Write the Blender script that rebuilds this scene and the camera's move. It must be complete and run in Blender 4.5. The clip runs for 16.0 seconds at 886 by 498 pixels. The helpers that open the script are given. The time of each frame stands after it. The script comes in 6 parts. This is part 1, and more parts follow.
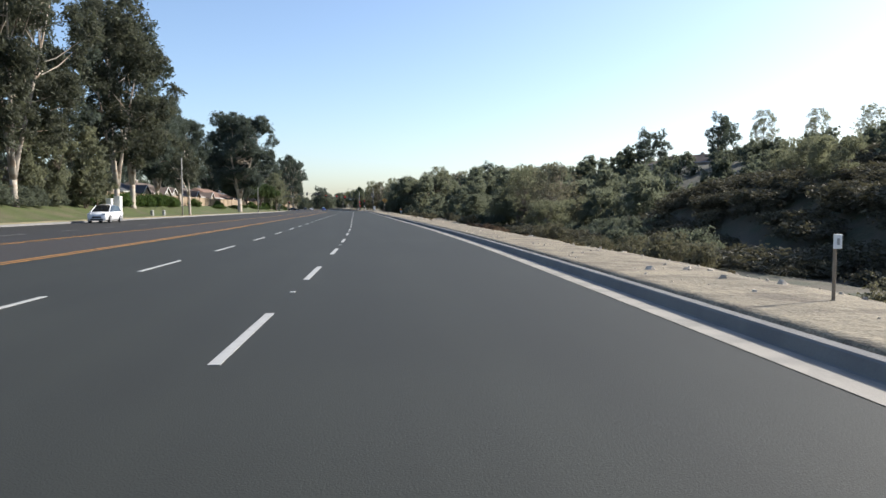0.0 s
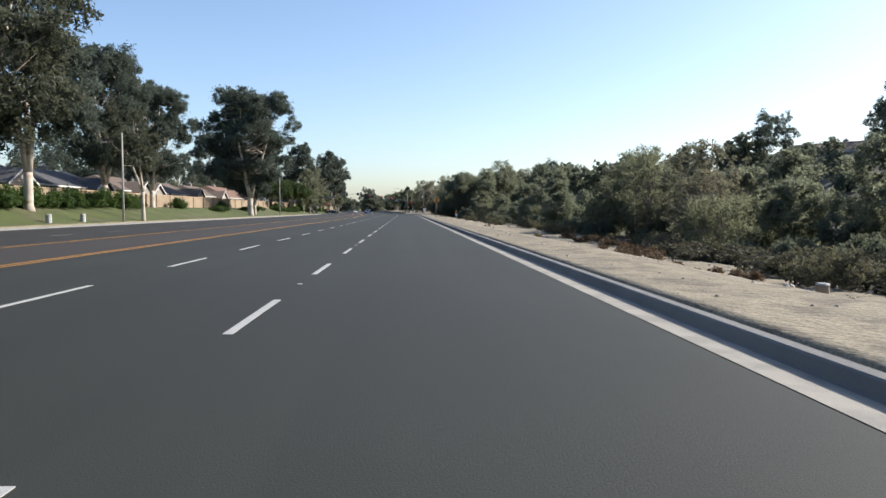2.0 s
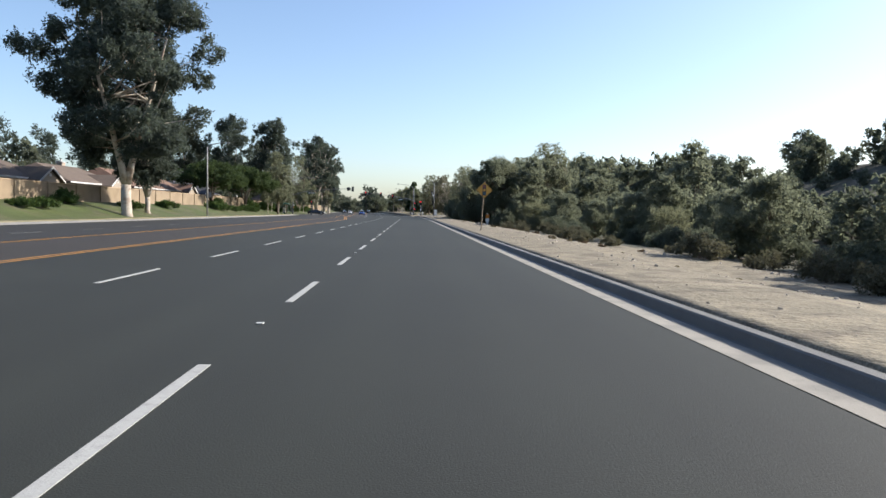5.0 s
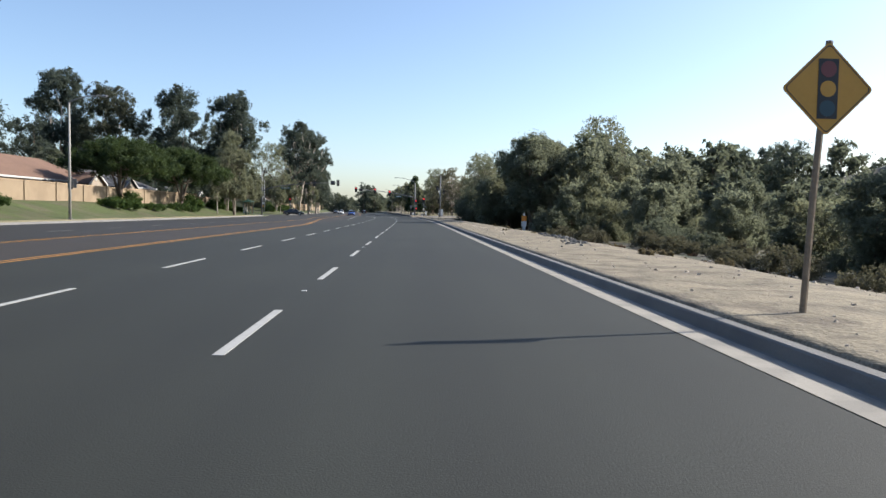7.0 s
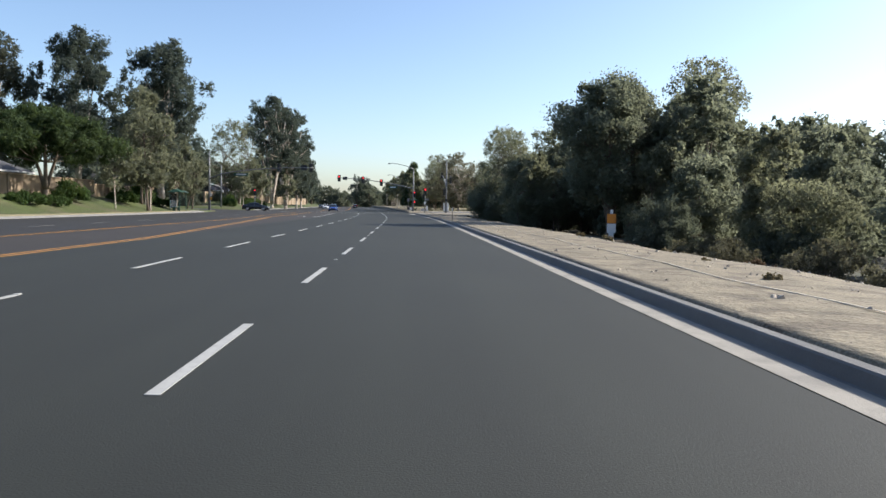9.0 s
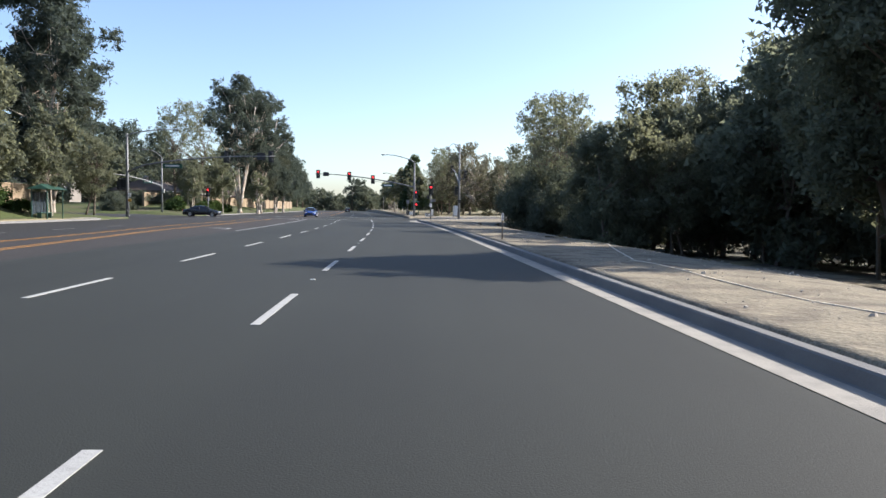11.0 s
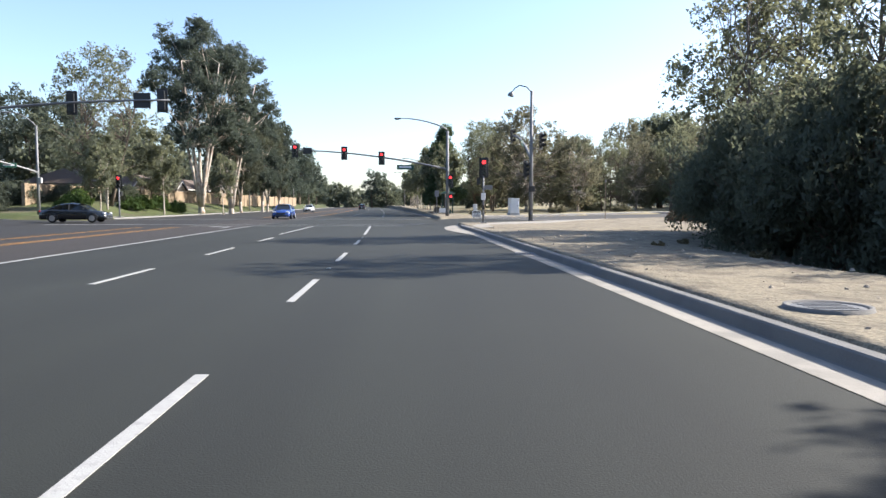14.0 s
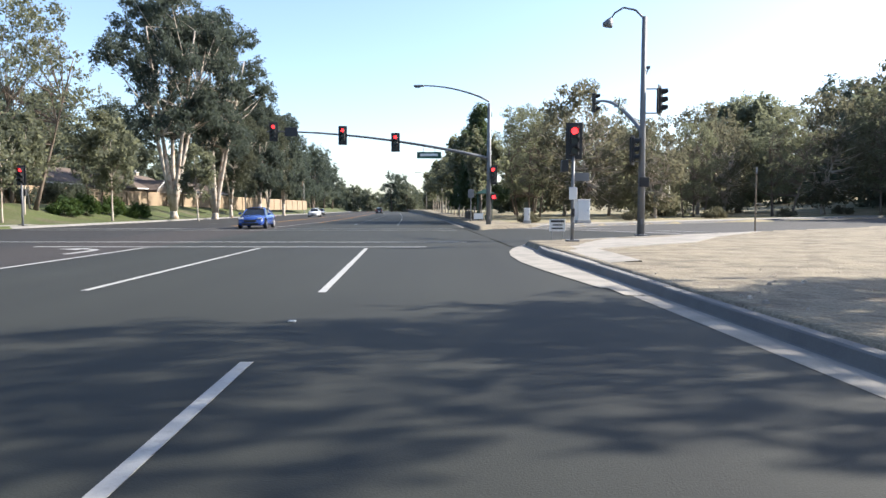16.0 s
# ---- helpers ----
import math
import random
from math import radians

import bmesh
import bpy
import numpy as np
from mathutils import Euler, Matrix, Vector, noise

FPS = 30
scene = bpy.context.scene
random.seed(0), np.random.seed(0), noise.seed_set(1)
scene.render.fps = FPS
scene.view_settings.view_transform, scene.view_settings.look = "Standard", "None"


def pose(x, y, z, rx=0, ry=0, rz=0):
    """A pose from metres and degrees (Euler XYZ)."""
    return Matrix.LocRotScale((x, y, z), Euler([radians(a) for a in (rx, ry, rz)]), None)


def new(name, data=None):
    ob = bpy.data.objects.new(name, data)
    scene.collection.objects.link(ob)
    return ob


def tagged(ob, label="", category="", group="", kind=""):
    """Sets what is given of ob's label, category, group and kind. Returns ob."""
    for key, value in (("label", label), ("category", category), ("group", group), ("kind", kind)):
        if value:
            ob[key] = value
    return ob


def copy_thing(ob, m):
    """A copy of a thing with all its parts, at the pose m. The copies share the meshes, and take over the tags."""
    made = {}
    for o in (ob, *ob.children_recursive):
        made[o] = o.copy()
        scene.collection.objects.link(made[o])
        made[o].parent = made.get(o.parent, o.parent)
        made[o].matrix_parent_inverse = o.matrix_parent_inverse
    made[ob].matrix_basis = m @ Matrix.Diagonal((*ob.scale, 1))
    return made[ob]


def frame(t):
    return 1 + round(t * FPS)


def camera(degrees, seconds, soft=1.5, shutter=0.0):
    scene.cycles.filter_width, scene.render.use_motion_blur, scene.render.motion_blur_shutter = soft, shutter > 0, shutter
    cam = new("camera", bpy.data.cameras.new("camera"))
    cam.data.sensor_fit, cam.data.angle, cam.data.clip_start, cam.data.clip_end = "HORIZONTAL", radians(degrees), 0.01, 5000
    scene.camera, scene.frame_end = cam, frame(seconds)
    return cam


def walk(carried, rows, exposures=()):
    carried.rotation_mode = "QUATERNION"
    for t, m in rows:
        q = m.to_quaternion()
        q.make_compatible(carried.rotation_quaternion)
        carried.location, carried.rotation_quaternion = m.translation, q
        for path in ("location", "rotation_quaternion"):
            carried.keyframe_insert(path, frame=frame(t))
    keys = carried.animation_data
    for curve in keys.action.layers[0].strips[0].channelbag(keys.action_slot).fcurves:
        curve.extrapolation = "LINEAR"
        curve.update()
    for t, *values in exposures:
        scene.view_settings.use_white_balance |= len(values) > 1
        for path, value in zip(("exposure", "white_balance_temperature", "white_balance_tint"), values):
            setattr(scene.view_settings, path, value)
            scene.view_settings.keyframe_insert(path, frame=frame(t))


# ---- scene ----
cam = camera(63.2, 16.0)
# seconds, eye (x, y, z), pitch from straight down, roll, yaw
PATH = [
    (0, 0.208, -6.270, 1.344, 86.721, 0.062, -7.040),
    (0.5, 0.804, 4.341, 1.344, 86.928, -0.106, -6.018),
    (1, 1.301, 15.205, 1.344, 86.926, -0.050, -4.926),
    (1.5, 1.673, 25.814, 1.344, 86.837, -0.091, -3.822),
    (2, 1.896, 36.067, 1.344, 86.924, 0.001, -2.977),
    (2.5, 1.994, 46.333, 1.344, 86.878, 0.014, -2.560),
    (3, 1.910, 57.134, 1.344, 86.755, -0.075, -2.326),
    (3.5, 1.863, 67.775, 1.344, 87.233, -0.657, -2.367),
    (4, 1.822, 78.185, 1.344, 87.053, -0.878, -2.506),
    (6.5, 1.665, 129.990, 1.344, 87.142, -1.195, -2.571),
    (7, 1.737, 139.720, 1.344, 87.073, -1.029, -2.543),
    (7.5, 1.708, 149.689, 1.344, 87.031, -0.750, -2.598),
    (8, 1.785, 159.029, 1.344, 86.805, -0.860, -2.629),
    (8.5, 1.738, 168.904, 1.344, 86.731, -0.802, -2.716),
    (9, 1.755, 177.873, 1.344, 86.641, -1.071, -2.741),
    (11.5, 1.654, 219.055, 1.344, 86.946, -0.656, -2.879),
    (12, 1.652, 226.607, 1.344, 86.744, -0.053, -2.615),
    (12.5, 1.636, 233.696, 1.344, 86.871, -0.126, -2.159),
    (13, 1.481, 240.761, 1.344, 86.867, 0.191, -1.833),
    (13.5, 1.267, 247.445, 1.344, 86.866, -0.184, -1.421),
    (14, 1.135, 253.400, 1.344, 86.526, -0.060, -0.891),
    (14.5, 0.915, 259.370, 1.344, 86.739, -0.072, -0.486),
    (15, 0.727, 264.817, 1.344, 86.539, -0.061, 0.168),
    (15.5, 0.458, 269.697, 1.344, 86.873, -0.286, 0.588),
    (16, 0.173, 274.785, 1.344, 86.838, -0.134, 0.777),
]
# stops, kelvin and tint of the clip's own exposure
EXPOSURES = [(0, 0.94, 6550, 11), (9.2, 0.94, 6500, 11), (11.3, 1.25, 6450, 13), (13, 1.42, 6500, 13), (16, 1.52, 6600, 12)]
walk(cam, [(t, pose(x, y, z, rx, ry, rz)) for t, x, y, z, rx, ry, rz in PATH], EXPOSURES)

# ---- world ----
SUN_AZ, SUN_EL = 15.0, 33.0      # degrees from +x towards +y, degrees above the horizon
world = bpy.data.worlds.new("sky")
scene.world = world
world.use_nodes = True
wn = world.node_tree
sky = wn.nodes.new("ShaderNodeTexSky")
sky.sky_type, sky.sun_disc = "NISHITA", False
sky.sun_elevation, sky.sun_rotation = radians(SUN_EL), radians(90.0 - SUN_AZ)
sky.air_density, sky.dust_density, sky.ozone_density, sky.altitude = 0.92, 1.3, 2.6, 60.0
wn.links.new(sky.outputs[0], wn.nodes["Background"].inputs[0])
wn.nodes["Background"].inputs[1].default_value = 0.115
sun_data = bpy.data.lights.new("sun", "SUN")
sun_data.energy, sun_data.angle, sun_data.color = 4.5, radians(0.55), (1.0, 0.95, 0.86)
sun = new("sun", sun_data)
toward = Vector((math.cos(radians(SUN_AZ)) * math.cos(radians(SUN_EL)), math.sin(radians(SUN_AZ)) * math.cos(radians(SUN_EL)), math.sin(radians(SUN_EL))))
sun.matrix_world = Matrix.Translation((0, 0, 60)) @ toward.to_track_quat("Z", "Y").to_matrix().to_4x4()


# ---- materials ----
def material(name, color, rough=0.8, metal=0.0, fine=(0.0, 20.0), coarse=(0.0, 0.4), bump=(0.0, 30.0), spread=0.0, island=False, second=None, second_scale=1.0, second_cut=(0.45, 0.6), specular=0.5, streak=0.0):
    """A painted or natural surface: a base colour, grain and stains at two scales, relief, and a spread between pieces."""
    m = bpy.data.materials.new(name)
    m.use_nodes = True
    nt = m.node_tree
    bs = nt.nodes["Principled BSDF"]
    bs.inputs["Roughness"].default_value, bs.inputs["Metallic"].default_value = rough, metal
    bs.inputs["Specular IOR Level"].default_value = specular
    co = nt.nodes.new("ShaderNodeTexCoord")
    geo = nt.nodes.new("ShaderNodeNewGeometry")
    where = geo.outputs["Position"] if name.startswith("ground") else co.outputs["Object"]

    def grain(scale, detail=4.0):
        n = nt.nodes.new("ShaderNodeTexNoise")
        n.inputs["Scale"].default_value, n.inputs["Detail"].default_value = scale, detail
        nt.links.new(where, n.inputs["Vector"])
        return n.outputs["Fac"]

    def math_node(op, a, b):
        n = nt.nodes.new("ShaderNodeMath")
        n.operation = op
        for k, v in enumerate((a, b)):
            if isinstance(v, (int, float)):
                n.inputs[k].default_value = v
            else:
                nt.links.new(v, n.inputs[k])
        return n.outputs[0]

    rgb = nt.nodes.new("ShaderNodeRGB")
    rgb.outputs[0].default_value = (*color, 1)
    col = rgb.outputs[0]
    if second:
        ramp = nt.nodes.new("ShaderNodeMapRange")
        ramp.inputs["From Min"].default_value, ramp.inputs["From Max"].default_value = second_cut
        nt.links.new(grain(second_scale, 6.0), ramp.inputs["Value"])
        mix = nt.nodes.new("ShaderNodeMix")
        mix.data_type = "RGBA"
        nt.links.new(ramp.outputs[0], mix.inputs["Factor"])
        nt.links.new(col, mix.inputs["A"])
        mix.inputs["B"].default_value = (*second, 1)
        col = mix.outputs["Result"]
    value = 1.0
    if streak:
        stretch = nt.nodes.new("ShaderNodeMapping")
        stretch.inputs["Scale"].default_value = (1.0, 0.02, 1.0)
        nt.links.new(where, stretch.inputs["Vector"])
        lines = nt.nodes.new("ShaderNodeTexNoise")
        lines.inputs["Scale"].default_value, lines.inputs["Detail"].default_value = 1.1, 3.0
        nt.links.new(stretch.outputs[0], lines.inputs["Vector"])
        value = math_node("ADD", math_node("MULTIPLY", math_node("SUBTRACT", lines.outputs["Fac"], 0.5), 2.0 * streak), 1.0)
    for amount, scale in (fine, coarse):
        if amount:
            value = math_node("MULTIPLY", value, math_node("ADD", math_node("MULTIPLY", math_node("SUBTRACT", grain(scale), 0.5), 2.0 * amount), 1.0))
    if spread:
        if island:
            r = geo.outputs["Random Per Island"]
        else:
            r = nt.nodes.new("ShaderNodeObjectInfo").outputs["Random"]
        value = math_node("MULTIPLY", value, math_node("ADD", math_node("MULTIPLY", math_node("SUBTRACT", r, 0.5), 2.0 * spread), 1.0))
    if value != 1.0:
        hsv = nt.nodes.new("ShaderNodeHueSaturation")
        nt.links.new(value, hsv.inputs["Value"])
        nt.links.new(col, hsv.inputs["Color"])
        col = hsv.outputs[0]
    nt.links.new(col, bs.inputs["Base Color"])
    if bump[0]:
        b = nt.nodes.new("ShaderNodeBump")
        b.inputs["Strength"].default_value, b.inputs["Distance"].default_value = bump[0], 0.045 if name in ("ground_dirt", "ground_litter", "ground_dry_grass", "ground_lawn") else 0.02
        nt.links.new(grain(bump[1], 6.0), b.inputs["Height"])
        nt.links.new(b.outputs[0], bs.inputs["Normal"])
    return m


def leaf_material(name, color, tint, through_amount=0.45):
    m = material(name, color, rough=0.75, spread=0.5, island=True, specular=0.18)
    nt = m.node_tree
    bs, out = nt.nodes["Principled BSDF"], nt.nodes["Material Output"]
    tr = nt.nodes.new("ShaderNodeBsdfTranslucent")
    tr.inputs[0].default_value = (*tint, 1)
    mix = nt.nodes.new("ShaderNodeMixShader")
    mix.inputs[0].default_value = through_amount
    nt.links.new(bs.outputs[0], mix.inputs[1])
    nt.links.new(tr.outputs[0], mix.inputs[2])
    nt.links.new(mix.outputs[0], out.inputs[0])
    return m


def glow(name, color, strength):
    m = bpy.data.materials.new(name)
    m.use_nodes = True
    bs = m.node_tree.nodes["Principled BSDF"]
    bs.inputs["Base Color"].default_value = (*[c * 0.5 for c in color], 1)
    bs.inputs["Emission Color"].default_value = (*color, 1)
    bs.inputs["Emission Strength"].default_value = strength
    return m


def paint(name, color, rough=0.25):
    m = material(name, color, rough=rough, fine=(0.03, 60.0), coarse=(0.06, 1.5))
    bs = m.node_tree.nodes["Principled BSDF"]
    bs.inputs["Coat Weight"].default_value, bs.inputs["Coat Roughness"].default_value = 0.7, 0.08
    return m


asphalt = material("ground_asphalt", (0.0136, 0.0152, 0.0114), 0.78, fine=(0.35, 45.0), coarse=(0.16, 0.25), bump=(0.2, 70.0), streak=0.42, specular=0.42, second=(0.0164, 0.0182, 0.0138), second_scale=0.12)
asphalt_far = material("ground_asphalt_dark", (0.0120, 0.0112, 0.0100), 0.82, fine=(0.35, 45.0), coarse=(0.15, 0.3), bump=(0.3, 70.0), streak=0.25)
asphalt_turn = material("ground_asphalt_brown", (0.0205, 0.0165, 0.0138), 0.85, fine=(0.35, 45.0), coarse=(0.2, 0.3), bump=(0.3, 70.0), streak=0.3)
asphalt_old = material("ground_asphalt_old", (0.045, 0.0435, 0.041), 0.88, fine=(0.3, 40.0), coarse=(0.15, 0.35), bump=(0.3, 60.0))
concrete = material("ground_concrete", (0.275, 0.255, 0.22), 0.9, fine=(0.15, 40.0), coarse=(0.18, 0.8), bump=(0.3, 60.0), second=(0.205, 0.192, 0.168), second_scale=1.6)
curb_mat = material("ground_curb_concrete", (0.15, 0.147, 0.14), 0.9, fine=(0.15, 40.0), coarse=(0.2, 0.7), bump=(0.3, 60.0), second=(0.13, 0.128, 0.125), second_scale=1.2)
dirt = material("ground_dirt", (0.196, 0.166, 0.114), 0.95, fine=(0.85, 26.0), coarse=(0.5, 0.9), bump=(1.0, 8.0), second=(0.125, 0.102, 0.071), second_scale=1.5, second_cut=(0.5, 0.62))
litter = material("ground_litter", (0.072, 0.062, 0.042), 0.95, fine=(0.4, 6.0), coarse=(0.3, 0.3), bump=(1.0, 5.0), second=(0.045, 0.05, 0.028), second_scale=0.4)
dry_grass = material("ground_dry_grass", (0.25, 0.205, 0.12), 0.95, fine=(0.35, 9.0), coarse=(0.3, 0.25), bump=(1.0, 9.0), second=(0.16, 0.15, 0.075), second_scale=0.35)
lawn = material("ground_lawn", (0.050, 0.066, 0.013), 0.9, fine=(0.5, 11.0), coarse=(0.45, 0.5), bump=(1.0, 14.0), second=(0.078, 0.070, 0.034), second_scale=0.3, second_cut=(0.48, 0.68))
white_line = material("white_road_paint", (0.33, 0.33, 0.315), 0.7, fine=(0.15, 25.0), coarse=(0.2, 2.0), bump=(0.2, 60.0), second=(0.24, 0.24, 0.23), second_scale=9.0, second_cut=(0.55, 0.75))
worn_line = material("worn_road_paint", (0.15, 0.15, 0.145), 0.75, fine=(0.3, 25.0), coarse=(0.3, 2.0), second=(0.05, 0.05, 0.048), second_scale=8.0, second_cut=(0.45, 0.7))
yellow_line = material("yellow_road_paint", (0.43, 0.205, 0.04), 0.75, fine=(0.2, 20.0), coarse=(0.2, 1.0), bump=(0.2, 60.0), second=(0.26, 0.14, 0.05), second_scale=6.0, second_cut=(0.55, 0.75))
ceramic = material("ceramic", (0.42, 0.41, 0.38), 0.35, fine=(0.05, 40.0), coarse=(0.1, 6.0))
bark_white = material("pale_bark", (0.41, 0.36, 0.30), 0.85, fine=(0.2, 6.0), coarse=(0.25, 1.0), bump=(0.5, 8.0), second=(0.24, 0.17, 0.12), second_scale=1.3, second_cut=(0.5, 0.65))
bark_brown = material("brown_bark", (0.13, 0.10, 0.075), 0.9, fine=(0.3, 9.0), coarse=(0.3, 1.2), bump=(1.0, 12.0))
leaf_euc = leaf_material("eucalyptus_leaf", (0.066, 0.082, 0.072), (0.11, 0.135, 0.095), 0.42)
leaf_euc_brown = leaf_material("eucalyptus_leaf_olive", (0.070, 0.076, 0.056), (0.105, 0.115, 0.07), 0.4)
leaf_oak = leaf_material("broad_leaf", (0.094, 0.110, 0.084), (0.24, 0.26, 0.17), 0.52)
leaf_syc = leaf_material("sycamore_leaf", (0.102, 0.112, 0.082), (0.25, 0.26, 0.155), 0.52)
leaf_brown = leaf_material("browning_leaf", (0.112, 0.110, 0.078), (0.21, 0.20, 0.13), 0.48)
leaf_street = leaf_material("street_tree_leaf", (0.062, 0.088, 0.050), (0.12, 0.16, 0.07), 0.42)
leaf_bush = leaf_material("bush_leaf", (0.080, 0.094, 0.074), (0.17, 0.19, 0.125), 0.46)
leaf_sage = leaf_material("sage_leaf", (0.118, 0.112, 0.078), (0.145, 0.138, 0.08), 0.4)
leaf_chaparral = leaf_material("chaparral_leaf", (0.085, 0.08, 0.058), (0.09, 0.085, 0.05), 0.3)
leaf_hedge = leaf_material("hedge_leaf", (0.046, 0.080, 0.026), (0.09, 0.135, 0.03), 0.4)
leaf_green = leaf_material("fresh_green_leaf", (0.042, 0.064, 0.028), (0.08, 0.115, 0.035), 0.4)
leaf_dry = leaf_material("dry_scrub", (0.150, 0.104, 0.072), (0.155, 0.108, 0.062), 0.3)
leaf_yellow = leaf_material("flower_tuft", (0.20, 0.165, 0.10), (0.18, 0.15, 0.08), 0.3)
galvanised = material("galvanised_steel", (0.18, 0.185, 0.19), 0.6, 0.35, fine=(0.1, 25.0), coarse=(0.15, 1.2))
grey_pole = material("weathered_pole", (0.30, 0.29, 0.27), 0.75, 0.1, fine=(0.15, 12.0), coarse=(0.2, 0.8), bump=(0.2, 20.0))
wood_post = material("weathered_wood", (0.24, 0.185, 0.13), 0.9, fine=(0.25, 18.0), coarse=(0.2, 2.0), bump=(0.6, 20.0))
black_plastic = material("black_plastic", (0.022, 0.023, 0.024), 0.5, fine=(0.1, 30.0), coarse=(0.1, 2.0))
lens_off = material("dark_lens", (0.03, 0.035, 0.03), 0.25)
lens_red = glow("lit_red_lens", (1.0, 0.035, 0.04), 1.3)
sign_green = material("green_sign_face", (0.015, 0.075, 0.05), 0.45, coarse=(0.1, 2.0))
sign_white = material("white_sign_face", (0.72, 0.72, 0.70), 0.5, coarse=(0.08, 3.0))
sign_yellow = material("yellow_sign_face", (0.52, 0.28, 0.045), 0.5, fine=(0.05, 20.0), coarse=(0.12, 2.5))
sign_orange = material("orange_sign_face", (0.68, 0.24, 0.03), 0.55, coarse=(0.12, 3.0))
sign_red = material("red_disc", (0.16, 0.05, 0.05), 0.5, coarse=(0.1, 3.0))
sign_black = material("black_sign_print", (0.03, 0.03, 0.032), 0.5, coarse=(0.1, 3.0))
sign_leaf = material("green_disc", (0.03, 0.07, 0.09), 0.5, coarse=(0.1, 3.0))
shelter_green = material("dark_green_paint", (0.02, 0.06, 0.045), 0.45, fine=(0.1, 20.0), coarse=(0.15, 2.0))
cabinet_white = material("white_enamel", (0.66, 0.66, 0.63), 0.5, fine=(0.04, 20.0), coarse=(0.1, 1.5))
cabinet_base = material("grey_plinth", (0.33, 0.33, 0.32), 0.85, fine=(0.1, 30.0), coarse=(0.15, 2.0))
stucco_tan = material("tan_stucco", (0.25, 0.19, 0.125), 0.95, fine=(0.1, 20.0), coarse=(0.14, 0.4), bump=(0.4, 25.0), second=(0.215, 0.16, 0.105), second_scale=0.5)
cap_tan = material("tan_wall_cap", (0.40, 0.29, 0.195), 0.95, fine=(0.1, 20.0), coarse=(0.15, 0.6), bump=(0.4, 25.0))
house_wall = material("house_stucco", (0.30, 0.25, 0.20), 0.95, fine=(0.08, 20.0), coarse=(0.12, 0.4), bump=(0.3, 25.0))
house_wall_grey = material("house_stucco_grey", (0.23, 0.21, 0.19), 0.95, fine=(0.08, 20.0), coarse=(0.12, 0.4), bump=(0.3, 25.0))
roof_grey = material("grey_shingle", (0.06, 0.061, 0.066), 0.95, fine=(0.4, 8.0), coarse=(0.25, 0.6), bump=(1.0, 10.0))
roof_brown = material("brown_shingle", (0.108, 0.080, 0.062), 0.95, fine=(0.4, 8.0), coarse=(0.25, 0.6), bump=(1.0, 10.0))
roof_tile = material("clay_tile", (0.15, 0.088, 0.060), 0.9, fine=(0.4, 7.0), coarse=(0.25, 0.5), bump=(1.0, 8.0))
trim_white = material("white_trim", (0.46, 0.45, 0.43), 0.6, coarse=(0.08, 1.0))
window_glass = material("window_glass", (0.03, 0.04, 0.05), 0.06, specular=0.8)
car_glass = material("tinted_glass", (0.012, 0.014, 0.016), 0.05, specular=0.8)
tyre_rubber = material("tyre_rubber", (0.02, 0.02, 0.02), 0.85, fine=(0.1, 40.0))
rim_metal = material("wheel_metal", (0.5, 0.5, 0.51), 0.35, 0.9, coarse=(0.1, 8.0))
lamp_clear = material("headlamp_glass", (0.55, 0.57, 0.6), 0.12, specular=0.8)
lamp_red = material("tail_lamp", (0.30, 0.02, 0.02), 0.2)
plate_white = material("plate", (0.6, 0.6, 0.58), 0.5)
paint_black = paint("black_car_paint", (0.014, 0.017, 0.020))
paint_blue = paint("blue_car_paint", (0.02, 0.055, 0.22))
paint_white = paint("white_car_paint", (0.68, 0.69, 0.70))
paint_dark = paint("charcoal_car_paint", (0.05, 0.052, 0.056))
pipe_mat = material("pale_pipe", (0.60, 0.52, 0.40), 0.7, fine=(0.1, 8.0), coarse=(0.15, 0.5))
rock_mat = material("pale_rock", (0.40, 0.345, 0.28), 0.95, fine=(0.2, 12.0), coarse=(0.25, 1.5), bump=(0.8, 10.0), spread=0.3, island=True)
bin_mat = material("brown_plastic", (0.12, 0.10, 0.08), 0.7, coarse=(0.15, 3.0))


